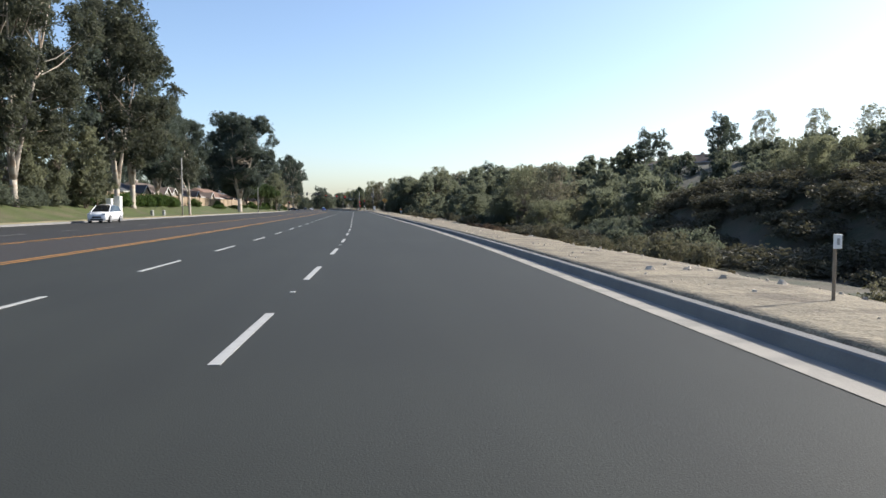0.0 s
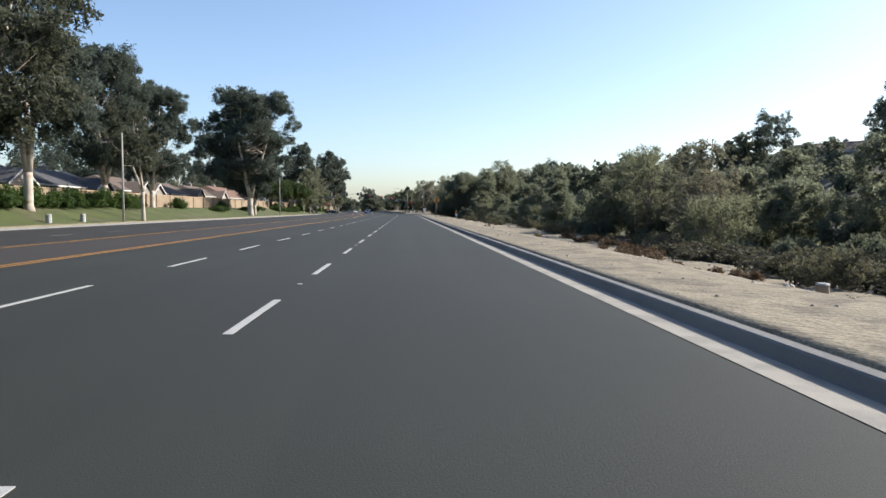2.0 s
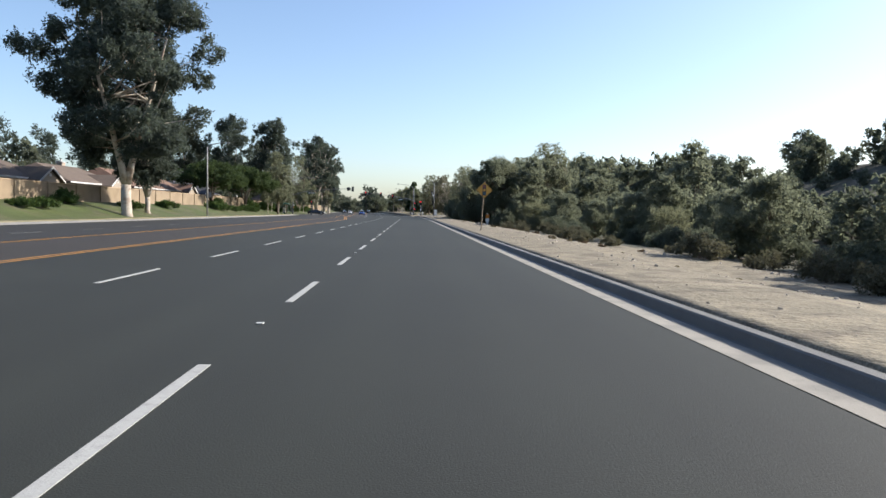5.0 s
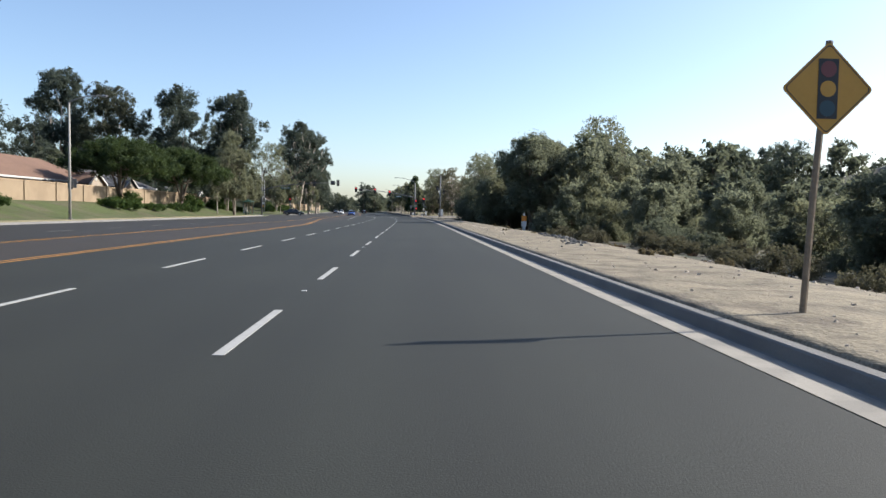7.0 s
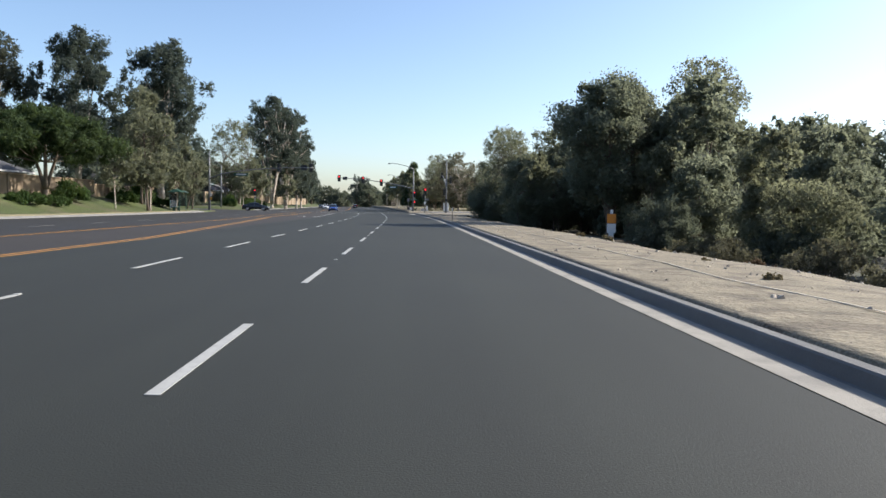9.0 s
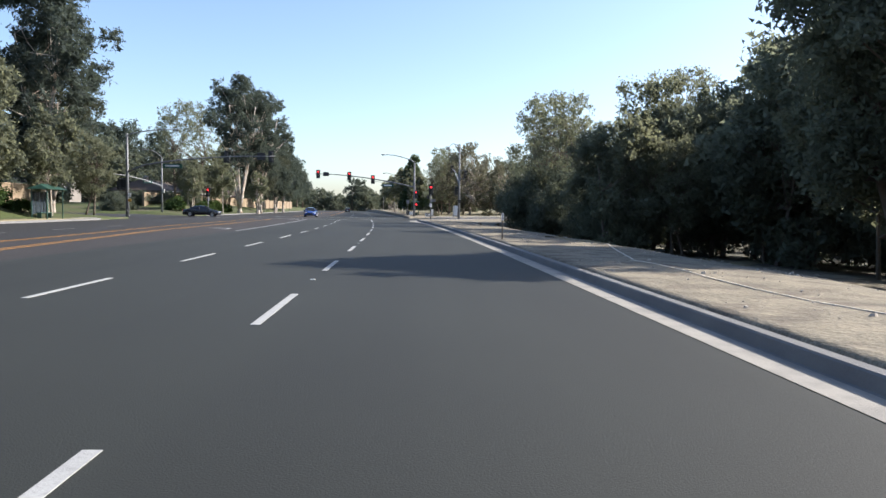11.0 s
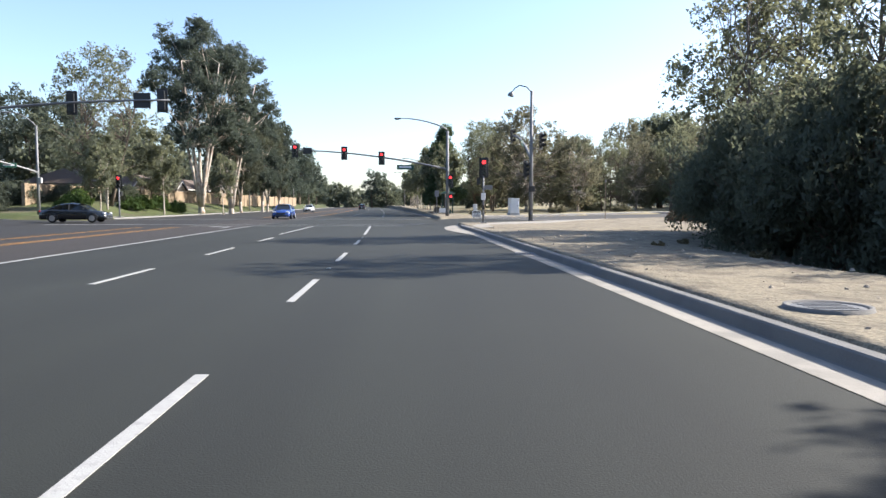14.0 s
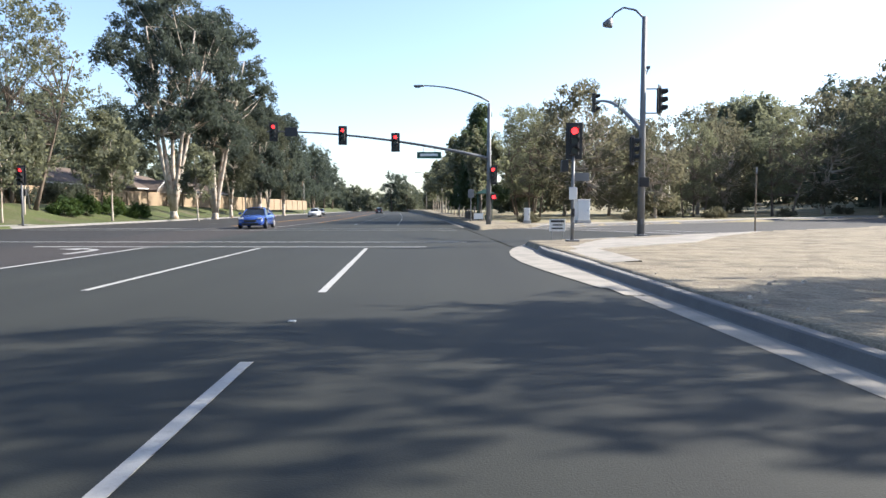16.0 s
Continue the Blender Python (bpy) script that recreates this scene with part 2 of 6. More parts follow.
# ---- shapes ----
class Shape:
    """Vertices and faces of one part, gathered from simple forms."""

    def __init__(self):
        self.v, self.f = [], []

    def add(self, verts, faces):
        n = len(self.v)
        self.v += [tuple(p) for p in verts]
        self.f += [tuple(i + n for i in q) for q in faces]
        return self

    def box(self, c, s, bevel=0.0, m=None):
        bm = bmesh.new()
        bmesh.ops.create_cube(bm, size=1.0)
        bmesh.ops.scale(bm, vec=s, verts=bm.verts)
        if bevel:
            bmesh.ops.bevel(bm, geom=list(bm.edges), offset=bevel, segments=1, affect="EDGES")
        mm = Matrix.Translation(c) @ (m or Matrix())
        bm.verts.index_update()
        self.add([mm @ p.co for p in bm.verts], [[p.index for p in q.verts] for q in bm.faces])
        bm.free()
        return self

    def tube(self, points, radii, sides=8, caps=True):
        pts = [Vector(p) for p in points]
        rings, side = [], None
        for i, p in enumerate(pts):
            d = (pts[min(i + 1, len(pts) - 1)] - pts[max(i - 1, 0)]).normalized()
            a = d.cross(Vector((0, 1, 0.01)) if abs(d.y) < 0.9 else Vector((1, 0, 0))).normalized()
            if side is not None:
                a = (side - d * side.dot(d)).normalized()
            side, b = a, d.cross(a)
            r = radii if isinstance(radii, (int, float)) else radii[i]
            rings.append([p + (a * math.cos(k * math.tau / sides) + b * math.sin(k * math.tau / sides)) * r for k in range(sides)])
        faces = [(i * sides + k, i * sides + (k + 1) % sides, (i + 1) * sides + (k + 1) % sides, (i + 1) * sides + k) for i in range(len(pts) - 1) for k in range(sides)]
        if caps:
            faces += [tuple(range(sides))[::-1], tuple((len(pts) - 1) * sides + k for k in range(sides))]
        return self.add([p for r in rings for p in r], faces)

    def prism(self, outline, lift, m=None):
        """An outline of (x, y) pushed up by lift along z."""
        mm, n = m or Matrix(), len(outline)
        low = [mm @ Vector((x, y, 0)) for x, y in outline]
        high = [mm @ Vector((x, y, lift)) for x, y in outline]
        return self.add(low + high, [tuple(range(n))[::-1], tuple(range(n, 2 * n))] + [(k, (k + 1) % n, n + (k + 1) % n, n + k) for k in range(n)])

    def sweep(self, section, stations):
        """A section of (side, height) points carried along stations of (x, y, z, side_x, side_y)."""
        n, verts = len(section), []
        for x, y, z, sx, sy in stations:
            verts += [(x + u * sx, y + u * sy, z + h) for u, h in section]
        faces = [(i * n + k, i * n + k + 1, (i + 1) * n + k + 1, (i + 1) * n + k) for i in range(len(stations) - 1) for k in range(n - 1)]
        return self.add(verts, faces)

    def mesh(self, name, smooth=False):
        me = bpy.data.meshes.new(name)
        me.from_pydata(self.v, [], self.f)
        if smooth:
            me.polygons.foreach_set("use_smooth", [True] * len(me.polygons))
        me.update()
        return me


def part(name, shape, mat, parent=None, label="", smooth=False):
    me = shape if isinstance(shape, bpy.types.Mesh) else shape.mesh(name, smooth)
    if mat is not None and not me.materials:
        me.materials.append(mat)
    ob = new(name, me)
    ob.parent = parent
    return tagged(ob, label)


def empty(name, label, category, group="", m=None):
    ob = new(name)
    ob.empty_display_size = 0.3
    if m is not None:
        ob.matrix_basis = m
    return tagged(ob, label, category, group)


def at_turn(x, y, z, rz=0.0, s=1.0, sz=None):
    return pose(x, y, z, 0, 0, rz) @ Matrix.Diagonal((s, s, sz or s, 1))


# ---- the plan ----
TURN_Y = (-10, 0, 7, 15, 22, 29, 37, 44, 60, 197, 212, 226, 234, 241, 249, 256, 263, 271, 290, 330, 420)
TURN_DEG = (-2.8, -2.53, -2.16, -1.66, -1.08, -0.7, -0.39, -0.14, -0.01, -0, 0.2, 0.45, 0.65, 0.9, 1.25, 1.65, 2.15, 2.7, 2.8, 3.2, 4.4)


def heading(y):
    """The road's turn to the left, in degrees."""
    return float(np.interp(y, TURN_Y, TURN_DEG))


STEP = 1.0
LINE_Y = [-80 + STEP * i for i in range(1300)]
LINE_X = [0.0] * len(LINE_Y)
for i in range(221, len(LINE_Y)):
    LINE_X[i] = LINE_X[i - 1] - math.tan(radians(heading(LINE_Y[i - 1]))) * STEP
for i in range(219, -1, -1):
    LINE_X[i] = LINE_X[i + 1] + math.tan(radians(heading(LINE_Y[i]))) * STEP


def cx(y):
    return float(np.interp(y, LINE_Y, LINE_X))


def on_road(u, y, z=0.0):
    return (cx(y) + u, y, z)


def station(u, y, z=0.0):
    a = radians(heading(y))
    return (cx(y) + u, y, z, math.cos(a), math.sin(a))


CURB_R, CURB_L = 5.26, -24.8
SIDE = radians(35.0)                      # the side street's turn from +x
SIDE_DIR, SIDE_NRM = (math.cos(SIDE), math.sin(SIDE)), (-math.sin(SIDE), math.cos(SIDE))
SIDE_MID, SIDE_HALF = (0.5, 310.0), 7.8


def side_pos(x, y):
    """How far along the right-hand side street, and how far across it."""
    dx, dy = x - SIDE_MID[0], y - SIDE_MID[1]
    return dx * SIDE_DIR[0] + dy * SIDE_DIR[1], dx * SIDE_NRM[0] + dy * SIDE_NRM[1]


def smooth(a, b, v):
    k = min(1.0, max(0.0, (v - a) / (b - a)))
    return k * k * (3 - 2 * k)


LEFT_Y0, LEFT_Y1 = 287.0, 314.0           # the left-hand side street


def ground_z(x, y):
    u = x - cx(y)
    if u > CURB_R - 0.05:
        s, w = side_pos(x, y)
        rise = 0.010 * max(0.0, min(s, 90))
        low = 1 - smooth(95, 160, y)
        drop = -(1.35 + 0.85 * low) * smooth(8.0 - 1.0 * low, 18.5 - 2.8 * low, u) - 0.8 * smooth(18, 32, u) + 5.0 * smooth(25, 36, u) * (1 - smooth(58, 82, y))
        hill = 15.0 * smooth(42 - 17 * (1 - smooth(60, 130, y)), 98, u) * (1 - 0.8 * smooth(255, 330, y)) * smooth(-160, -40, y) + 3.0 * smooth(90, 200, u)
        far = smooth(268, 290, y)
        z = 0.18 + (drop + hill) * (1 - far) + (rise + 4.0 * smooth(40, 120, u)) * far
        if u > 6.2:
            z += (0.10 * noise.noise(Vector((x * 0.4, y * 0.25, 0))) + 0.06 * noise.noise(Vector((x * 1.6, y * 0.9, 3)))) * min(1, (u - 6.2) / 1.5) * (1 - 0.8 * far)
        if s > -4 and abs(w) < SIDE_HALF + 0.1:
            z = rise - 0.10
        return z
    if u < CURB_L + 0.05:
        if LEFT_Y0 - 0.5 < y < LEFT_Y1 + 0.5:
            return 0.012 * min(40, CURB_L - u) - 0.1
        k = 1 - smooth(CURB_L - 8.6, CURB_L - 1.0, u)
        near = 1 - smooth(270, 284, y) * (1 - smooth(318, 332, y))
        z = 0.17 + 1.6 * k * near + 0.35 * (1 - near) * min(1.0, max(0.0, (CURB_L - 1.5 - u) / 5.0)) + 2.5 * (1 - smooth(-140, -60, u))
        return z + 0.05 * noise.noise(Vector((x * 0.35, y * 0.35, 7))) * (1 if u < CURB_L - 1.5 else 0)
    return -0.12


ys = [-400, -250, -150, -110] + [-80 + 4 * i for i in range(18)] + [-8 + 1.6 * i for i in range(183)] + [285 + i for i in range(46)] + [332 + 6 * i for i in range(45)] + [620, 680, 760, 860, 1000, 1300, 1800, 2600, 4000]
us = [-3000, -1500, -800, -500, -350, -250, -190, -150, -120, -100, -85, -70, -60, -52, -46, -42, -39, -37, -35.5, -34.4, -33.2, -32, -31, -30, -29, -28, -27.2, -26.5, -25.9, -25.3, -24.95, -24.8, -12, 0, 5.38, 5.5, 5.75, 6.2]
us += [6.7 + 0.55 * i for i in range(30)] + [24, 26, 28, 31, 34, 37, 41, 45, 50, 55, 60, 66, 72, 80, 88, 96, 106, 120, 140, 170, 210, 270, 350, 500, 800, 1500, 3000]
gv, gf, gm = [], [], []
for y in ys:
    for u in us:
        x = cx(y) + u
        inside = -24.8 <= u <= 5.38
        gv.append((x, y, -0.12 if inside else ground_z(x, y)))
n = len(us)
for i in range(len(ys) - 1):
    for k in range(n - 1):
        gf.append((i * n + k, i * n + k + 1, (i + 1) * n + k + 1, (i + 1) * n + k))
        u, y = (us[k] + us[k + 1]) / 2, (ys[i] + ys[i + 1]) / 2
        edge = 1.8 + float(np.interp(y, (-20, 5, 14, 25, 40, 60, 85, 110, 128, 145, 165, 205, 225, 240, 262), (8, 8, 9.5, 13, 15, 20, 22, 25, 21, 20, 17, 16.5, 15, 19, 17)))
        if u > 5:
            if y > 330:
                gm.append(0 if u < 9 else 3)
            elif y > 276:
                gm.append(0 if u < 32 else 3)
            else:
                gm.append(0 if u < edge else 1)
        else:
            gm.append(3 if (u > -26.3 and y < 276) or u < -60 else 2)
me = bpy.data.meshes.new("ground")
me.from_pydata(gv, [], gf)
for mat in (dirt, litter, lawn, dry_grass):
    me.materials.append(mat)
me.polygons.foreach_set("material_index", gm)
me.polygons.foreach_set("use_smooth", [True] * len(gf))
ground = tagged(new("ground", me), "sandy dirt verge, brush floor and green lawn slope", "ground", kind="structure")

# ---- road, kerbs, markings ----
road = part("road", Shape().sweep([(-7.74, 0), (-4, 0), (0, 0), (4.84, 0)], [station(0, y) for y in range(-78, 1000, 3)]), asphalt)
tagged(road, "grey asphalt carriageway with painted lane lines", "road", kind="structure")
turn_lane = part("turn_lane", Shape().sweep([(-12.6, 0), (-10, 0), (-7.74, 0)], [station(0, y) for y in range(-78, 1000, 3)]), asphalt_turn)
tagged(turn_lane, "brownish asphalt centre turn lane between yellow lines", "road", kind="structure")
far_lanes = part("opposite_lanes", Shape().sweep([(-24.8, 0), (-18, 0), (-12.6, 0)], [station(0, y) for y in range(-78, 1000, 3)]), asphalt_far)
tagged(far_lanes, "dark asphalt opposite carriageway", "road", kind="structure")


def curb_run(name, u, side, y0, y1, label):
    """Gutter pan, sloping face and top; side is +1 to the right of the road."""
    section = [(-0.43, 0.006), (-0.02, 0.0), (0.0, 0.012), (0.035, 0.132), (0.06, 0.150), (0.19, 0.154), (0.21, 0.0)]
    pan = part("gutter", Shape().sweep([(side * p, h) for p, h in section[:2]], [station(u, y) for y in np.arange(y0, y1 + 0.1, 2.0)]), concrete)
    curb = part(name, Shape().sweep([(side * p, h) for p, h in section[1:]], [station(u, y) for y in np.arange(y0, y1 + 0.1, 2.0)]), curb_mat)
    pan.parent = curb
    return tagged(curb, label, "kerb", kind="structure")


curb_run("curb_right", CURB_R, 1, -78, 286, "concrete kerb with pale gutter along the dirt verge")
curb_run("curb_right_far", CURB_R, 1, 330, 900, "concrete kerb beyond the crossing")
curb_run("curb_left", CURB_L, -1, -78, 278, "pale concrete kerb along the lawn")
curb_run("curb_left_far", CURB_L, -1, 322, 900, "pale concrete kerb beyond the crossing")


def curb_return(name, points, label, pad=None):
    """A rounded corner kerb through the points (x, y), with the pavement on its left."""
    pts = [Vector((*p, 0)) for p in points]
    fine = []
    for i in range(len(pts) - 1):
        p0, p1, p2, p3 = pts[max(i - 1, 0)], pts[i], pts[i + 1], pts[min(i + 2, len(pts) - 1)]
        for k in range(8):
            t = k / 8
            fine.append(0.5 * ((2 * p1) + (p2 - p0) * t + (2 * p0 - 5 * p1 + 4 * p2 - p3) * t * t + (3 * p1 - p0 - 3 * p2 + p3) * t ** 3))
    fine.append(pts[-1])
    st = []
    for i, p in enumerate(fine):
        d = (fine[min(i + 1, len(fine) - 1)] - fine[max(i - 1, 0)]).normalized()
        s = side_pos(p.x, p.y)[0]
        z = 0.010 * max(0.0, s) if p.x > 6 else 0.0
        st.append((p.x, p.y, z, d.y, -d.x))
    section = [(-0.53, 0.014), (-0.02, 0.008), (0.0, 0.02), (0.035, 0.14), (0.06, 0.158), (0.2, 0.162), (0.22, -0.05)]
    curb = part(name, Shape().sweep(section[1:], st), curb_mat)
    pan = part("gutter", Shape().sweep(section[:2], st), concrete, curb)
    if pad:
        walk_side = part("pavement_" + name, Shape().sweep([(0.18, 0.158), (0.9, 0.18), (pad, 0.2), (pad + 0.1, -0.1)], st), concrete)
        tagged(walk_side, "pale concrete corner pavement", "pavement", kind="structure")
    return tagged(curb, label, "kerb", kind="structure")


def off_side(s, w):
    return (SIDE_MID[0] + s * SIDE_DIR[0] + w * SIDE_NRM[0], SIDE_MID[1] + s * SIDE_DIR[1] + w * SIDE_NRM[1])


near_corner = [(cx(286) + CURB_R, 286), (cx(291) + CURB_R, 291), (2.86, 295.3), (2.94, 298.2), (3.55, 301.4), (5.3, 304.0), off_side(12, -7.8), off_side(22, -7.8), off_side(40, -7.8), off_side(95, -7.8)]
curb_return("curb_corner_near", near_corner, "rounded concrete corner kerb at the side street")
spandrel_out = [(2.7, 287.0), (2.2, 290.3), (1.9, 293.0), (1.84, 295.4), (1.95, 297.4), (2.25, 299.6), (2.95, 302.4), (4.3, 304.6)]
spandrel_in = [(3.0, 287.0), (2.98, 290.3), (2.9, 293.0), (2.84, 295.4), (2.9, 297.6), (3.2, 299.8), (3.7, 301.6), (4.9, 303.7)]
walk_out = [(3.26, 290.5), (3.12, 293.0), (3.06, 295.4), (3.14, 298.1), (3.72, 301.3), (5.4, 303.75), (9.0, 306.3), (14.8, 310.2)]
walk_in = [(4.4, 290.9), (4.4, 293.2), (4.38, 295.8), (5.6, 297.1), (7.2, 298.7), (8.7, 300.2), (11.0, 304.3), (14.9, 309.4)]


def band(outer, inner, z0, z1, skirt):
    """A paved strip between two lines, with a skirt below its inner edge."""
    n, sh, rise = len(outer), Shape(), [0.010 * max(0.0, side_pos(*p)[0]) * (p[0] > 6) for p in outer]
    v = [(x, y, z0 + h) for (x, y), h in zip(outer, rise)] + [(x, y, z1 + h) for (x, y), h in zip(inner, rise)] + [(x, y, z1 + h - skirt) for (x, y), h in zip(inner, rise)]
    f = [(i + 1, i, n + i, n + i + 1)[::-1] for i in range(n - 1)] + [(n + i + 1, n + i, 2 * n + i, 2 * n + i + 1)[::-1] for i in range(n - 1)]
    return sh.add(v, f)


tagged(part("gutter_apron", band(spandrel_out, spandrel_in, 0.014, 0.018, 0.02), concrete), "pale concrete gutter flaring round the corner", "gutter", kind="structure")
tagged(part("pavement_corner", band(walk_out, walk_in, 0.164, 0.215, 0.3), concrete), "pale concrete corner pavement ending in the dirt", "pavement", kind="structure")
far_corner = [off_side(95, 7.8), off_side(40, 7.8), off_side(20, 7.8), off_side(12, 7.8), (cx(323) + 6.4, 323.4), (cx(326) + 5.5, 326.5), (cx(330) + 5.4, 330), (cx(334) + 5.4, 334)]
curb_return("curb_corner_far", far_corner, "concrete kerb on the far side of the side street", 1.8)
left_near = [(-90, LEFT_Y0), (-45, LEFT_Y0), (-33, LEFT_Y0), (-29, LEFT_Y0 - 0.6), (cx(282) - 25.6, 282), (cx(278) - 24.8, 278), (cx(274) - 24.8, 274)]
curb_return("curb_left_near", left_near, "rounded concrete kerb at the opposite side street", 3.4)
left_far = [(cx(326) - 24.8, 326), (cx(322) - 24.8, 322), (cx(318) - 25.8, 318), (-33, LEFT_Y1 + 0.6), (-39, LEFT_Y1), (-50, LEFT_Y1), (-90, LEFT_Y1)]
curb_return("curb_left_far_corner", left_far, "pale concrete corner kerb below the lawn", 2.2)

side_road = part("side_road", Shape().sweep([(-7.8, 0), (0, 0.05), (7.8, 0)], [(*off_side(s, 0), 0.010 * max(0, s) + 0.004, *SIDE_NRM) for s in (9.0, 14, 20, 30, 45, 60, 95)]), asphalt_old)
tagged(side_road, "grey asphalt side street climbing gently", "road", kind="structure")
apron = Shape().add([(cx(288) + 4.9, 288, 0.006), (cx(300) + 4.9, 300, 0.006), (cx(310) + 4.9, 310, 0.006), (cx(333) + 4.9, 333, 0.006), (*off_side(9, 7.8), 0.094), (*off_side(9, 0), 0.144), (*off_side(9, -7.8), 0.094), (2.95, 298.2, 0.008), (2.8, 295, 0.008)], [(0, 1, 7, 8), (1, 2, 5, 6, 7), (2, 3, 4, 5)])
tagged(part("side_road_mouth", apron, asphalt), "grey asphalt mouth of the side street", "road", kind="structure")
left_road = Shape().sweep([(0, 0), (-14, 0.004), (-27, 0)], [(x, LEFT_Y1, 0.012 * (-x - 26) * (x < -26) + 0.004, 0, 1) for x in (-26.5, -32, -40, -60, -120)])
left_road.add([(cx(277) - 24.8, 277, 0.004), (cx(300) - 24.7, 300, 0.004), (cx(325) - 24.8, 325, 0.004), (-32, LEFT_Y1 + 0.5, 0.06), (-32, LEFT_Y0 - 0.4, 0.06)], [(0, 1, 4), (1, 2, 3, 4)])
tagged(part("left_side_road", left_road, asphalt_far), "dark asphalt street joining opposite", "road", kind="structure")


def strip(name, u0, u1, y0, y1, width, mat, parent, z=0.006):
    k = max(2, int(abs(y1 - y0) / 4) + 1)
    yy = np.linspace(y0, y1, k)
    st = [station(np.interp(y, (y0, y1), (u0, u1)), y, z) for y in yy]
    return part(name, Shape().sweep([(-width / 2, 0), (width / 2, 0)], st), mat, parent)


PERIOD, DASH, L2_PHASE = 7.315, 3.02, 2.24
dash_mesh = Shape().box((0, DASH / 2, 0.004), (0.11, DASH, 0.006)).mesh("lane_dash")


worn_mesh = Shape().box((0, DASH / 2, 0.004), (0.09, DASH * 0.9, 0.006)).mesh("worn_dash")


def dashes(u, first, last, parent, phase=0.0, mesh=dash_mesh, mat=white_line):
    for i in range(first, last):
        y = PERIOD * i + phase
        x, yy, z, sx, sy = station(u, y)
        ob = part("lane_dash", mesh, mat, parent)
        ob.matrix_basis = pose(x, yy, 0.002, 0, 0, heading(y + 1))


dashes(0.0, -3, 39, road)
dashes(-3.7, -3, 39, road, L2_PHASE)
dashes(0.0, 46, 75, road)
dashes(-3.7, 46, 75, road)
dashes(-16.7, -2, 36, far_lanes, 1.5, worn_mesh, worn_line)
dashes(-16.7, 46, 66, far_lanes, 1.5, worn_mesh, worn_line)
strip("lane_line", -0.05, -0.25, 286.3, 299.3, 0.13, white_line, road)
strip("lane_line", -3.95, -3.9, 286.4, 299.3, 0.13, white_line, road)
strip("lane_line", -7.55, -7.85, 252.7, 299.3, 0.15, white_line, road)
for u0, u1, y0, y1 in ((-7.74, -7.74, -78, 205), (-7.74, -11.7, 205, 252), (-11.7, -11.8, 252, 297)):
    for d in (-0.14, 0.14):
        strip("yellow_line", u0 + d, u1 + d, y0, y1, 0.1, yellow_line, road, 0.007)
for u0, u1, y0, y1 in ((-12.6, -12.6, -78, 240), (-12.6, -13.9, 240, 262), (-13.9, -13.9, 262, 297)):
    for d in (-0.14, 0.14):
        strip("yellow_line", u0 + d, u1 + d, y0, y1, 0.09, yellow_line, turn_lane, 0.007)
for d in (-0.14, 0.14):
    strip("yellow_line", -7.74 + d, -7.74 + d, 345, 900, 0.1, yellow_line, road, 0.007)
    strip("yellow_line", -12.6 + d, -12.6 + d, 330, 900, 0.1, yellow_line, turn_lane, 0.007)
strip("lane_line", -8.8, -7.8, 326, 352, 0.14, white_line, road)
for y in (299.9, 303.4):
    line = Shape().box((0, 0, 0.006), (13.6 if y < 300 else 26.0, 0.28, 0.004))
    ob = part("crossing_line", line, white_line, road)
    ob.matrix_basis = pose(cx(y) - (5.0 if y < 300 else 9.5), y, 0.004, 0, 0, heading(y))
for y in (319.5, 323.0):
    ob = part("crossing_line", Shape().box((0, 0, 0.006), (27.0, 0.26, 0.004)), white_line, road)
    ob.matrix_basis = pose(cx(y) - 9.5, y, 0.004, 0, 0, heading(y))
for s0 in (-0.5, 2.8):
    ob = part("crossing_line", Shape().box((0, 0, 0.006), (0.26, 11.5, 0.004)), white_line, side_road)
    ob.matrix_basis = pose(*off_side(s0 + 9.8, 0), 0.16, 0, 0, math.degrees(SIDE))


def turn_arrow(y):
    curve = [(0.0, 0.0), (0.0, 1.2), (-0.05, 1.7), (-0.25, 2.05), (-0.6, 2.2)]
    left = [Vector((x, yy, 0)) for x, yy in curve]
    sh = Shape()
    for a, b in zip(left, left[1:]):
        d = (b - a).normalized()
        nrm = Vector((-d.y, d.x, 0)) * 0.1
        sh.add([a - nrm, b - nrm, b + nrm, a + nrm], [(0, 1, 2, 3)])
    sh.add([(-0.55, 1.75, 0), (-0.55, 2.65, 0), (-1.25, 2.2, 0)], [(0, 1, 2)])
    ob = part("turn_arrow", sh, white_line, road, "white left-turn arrow")
    ob.matrix_basis = at_turn(cx(y) - 8.8, y, 0.009, heading(y), 1.25, 1.0)


turn_arrow(254.9)
turn_arrow(295.6)

marker_mesh = Shape().box((0, 0, 0.009), (0.09, 0.09, 0.018), 0.006).mesh("road_marker")
for u, start in ((0.0, 0), (-3.7, 1)):
    for i in range(start - 2, 39, 2):
        y = PERIOD * i + 5.3
        ob = part("road_marker", marker_mesh, ceramic)
        ob.matrix_basis = pose(*on_road(u, y, 0.0))
        tagged(ob, "small pale ceramic marker stud on the asphalt", "road stud", "studs along the lane lines")


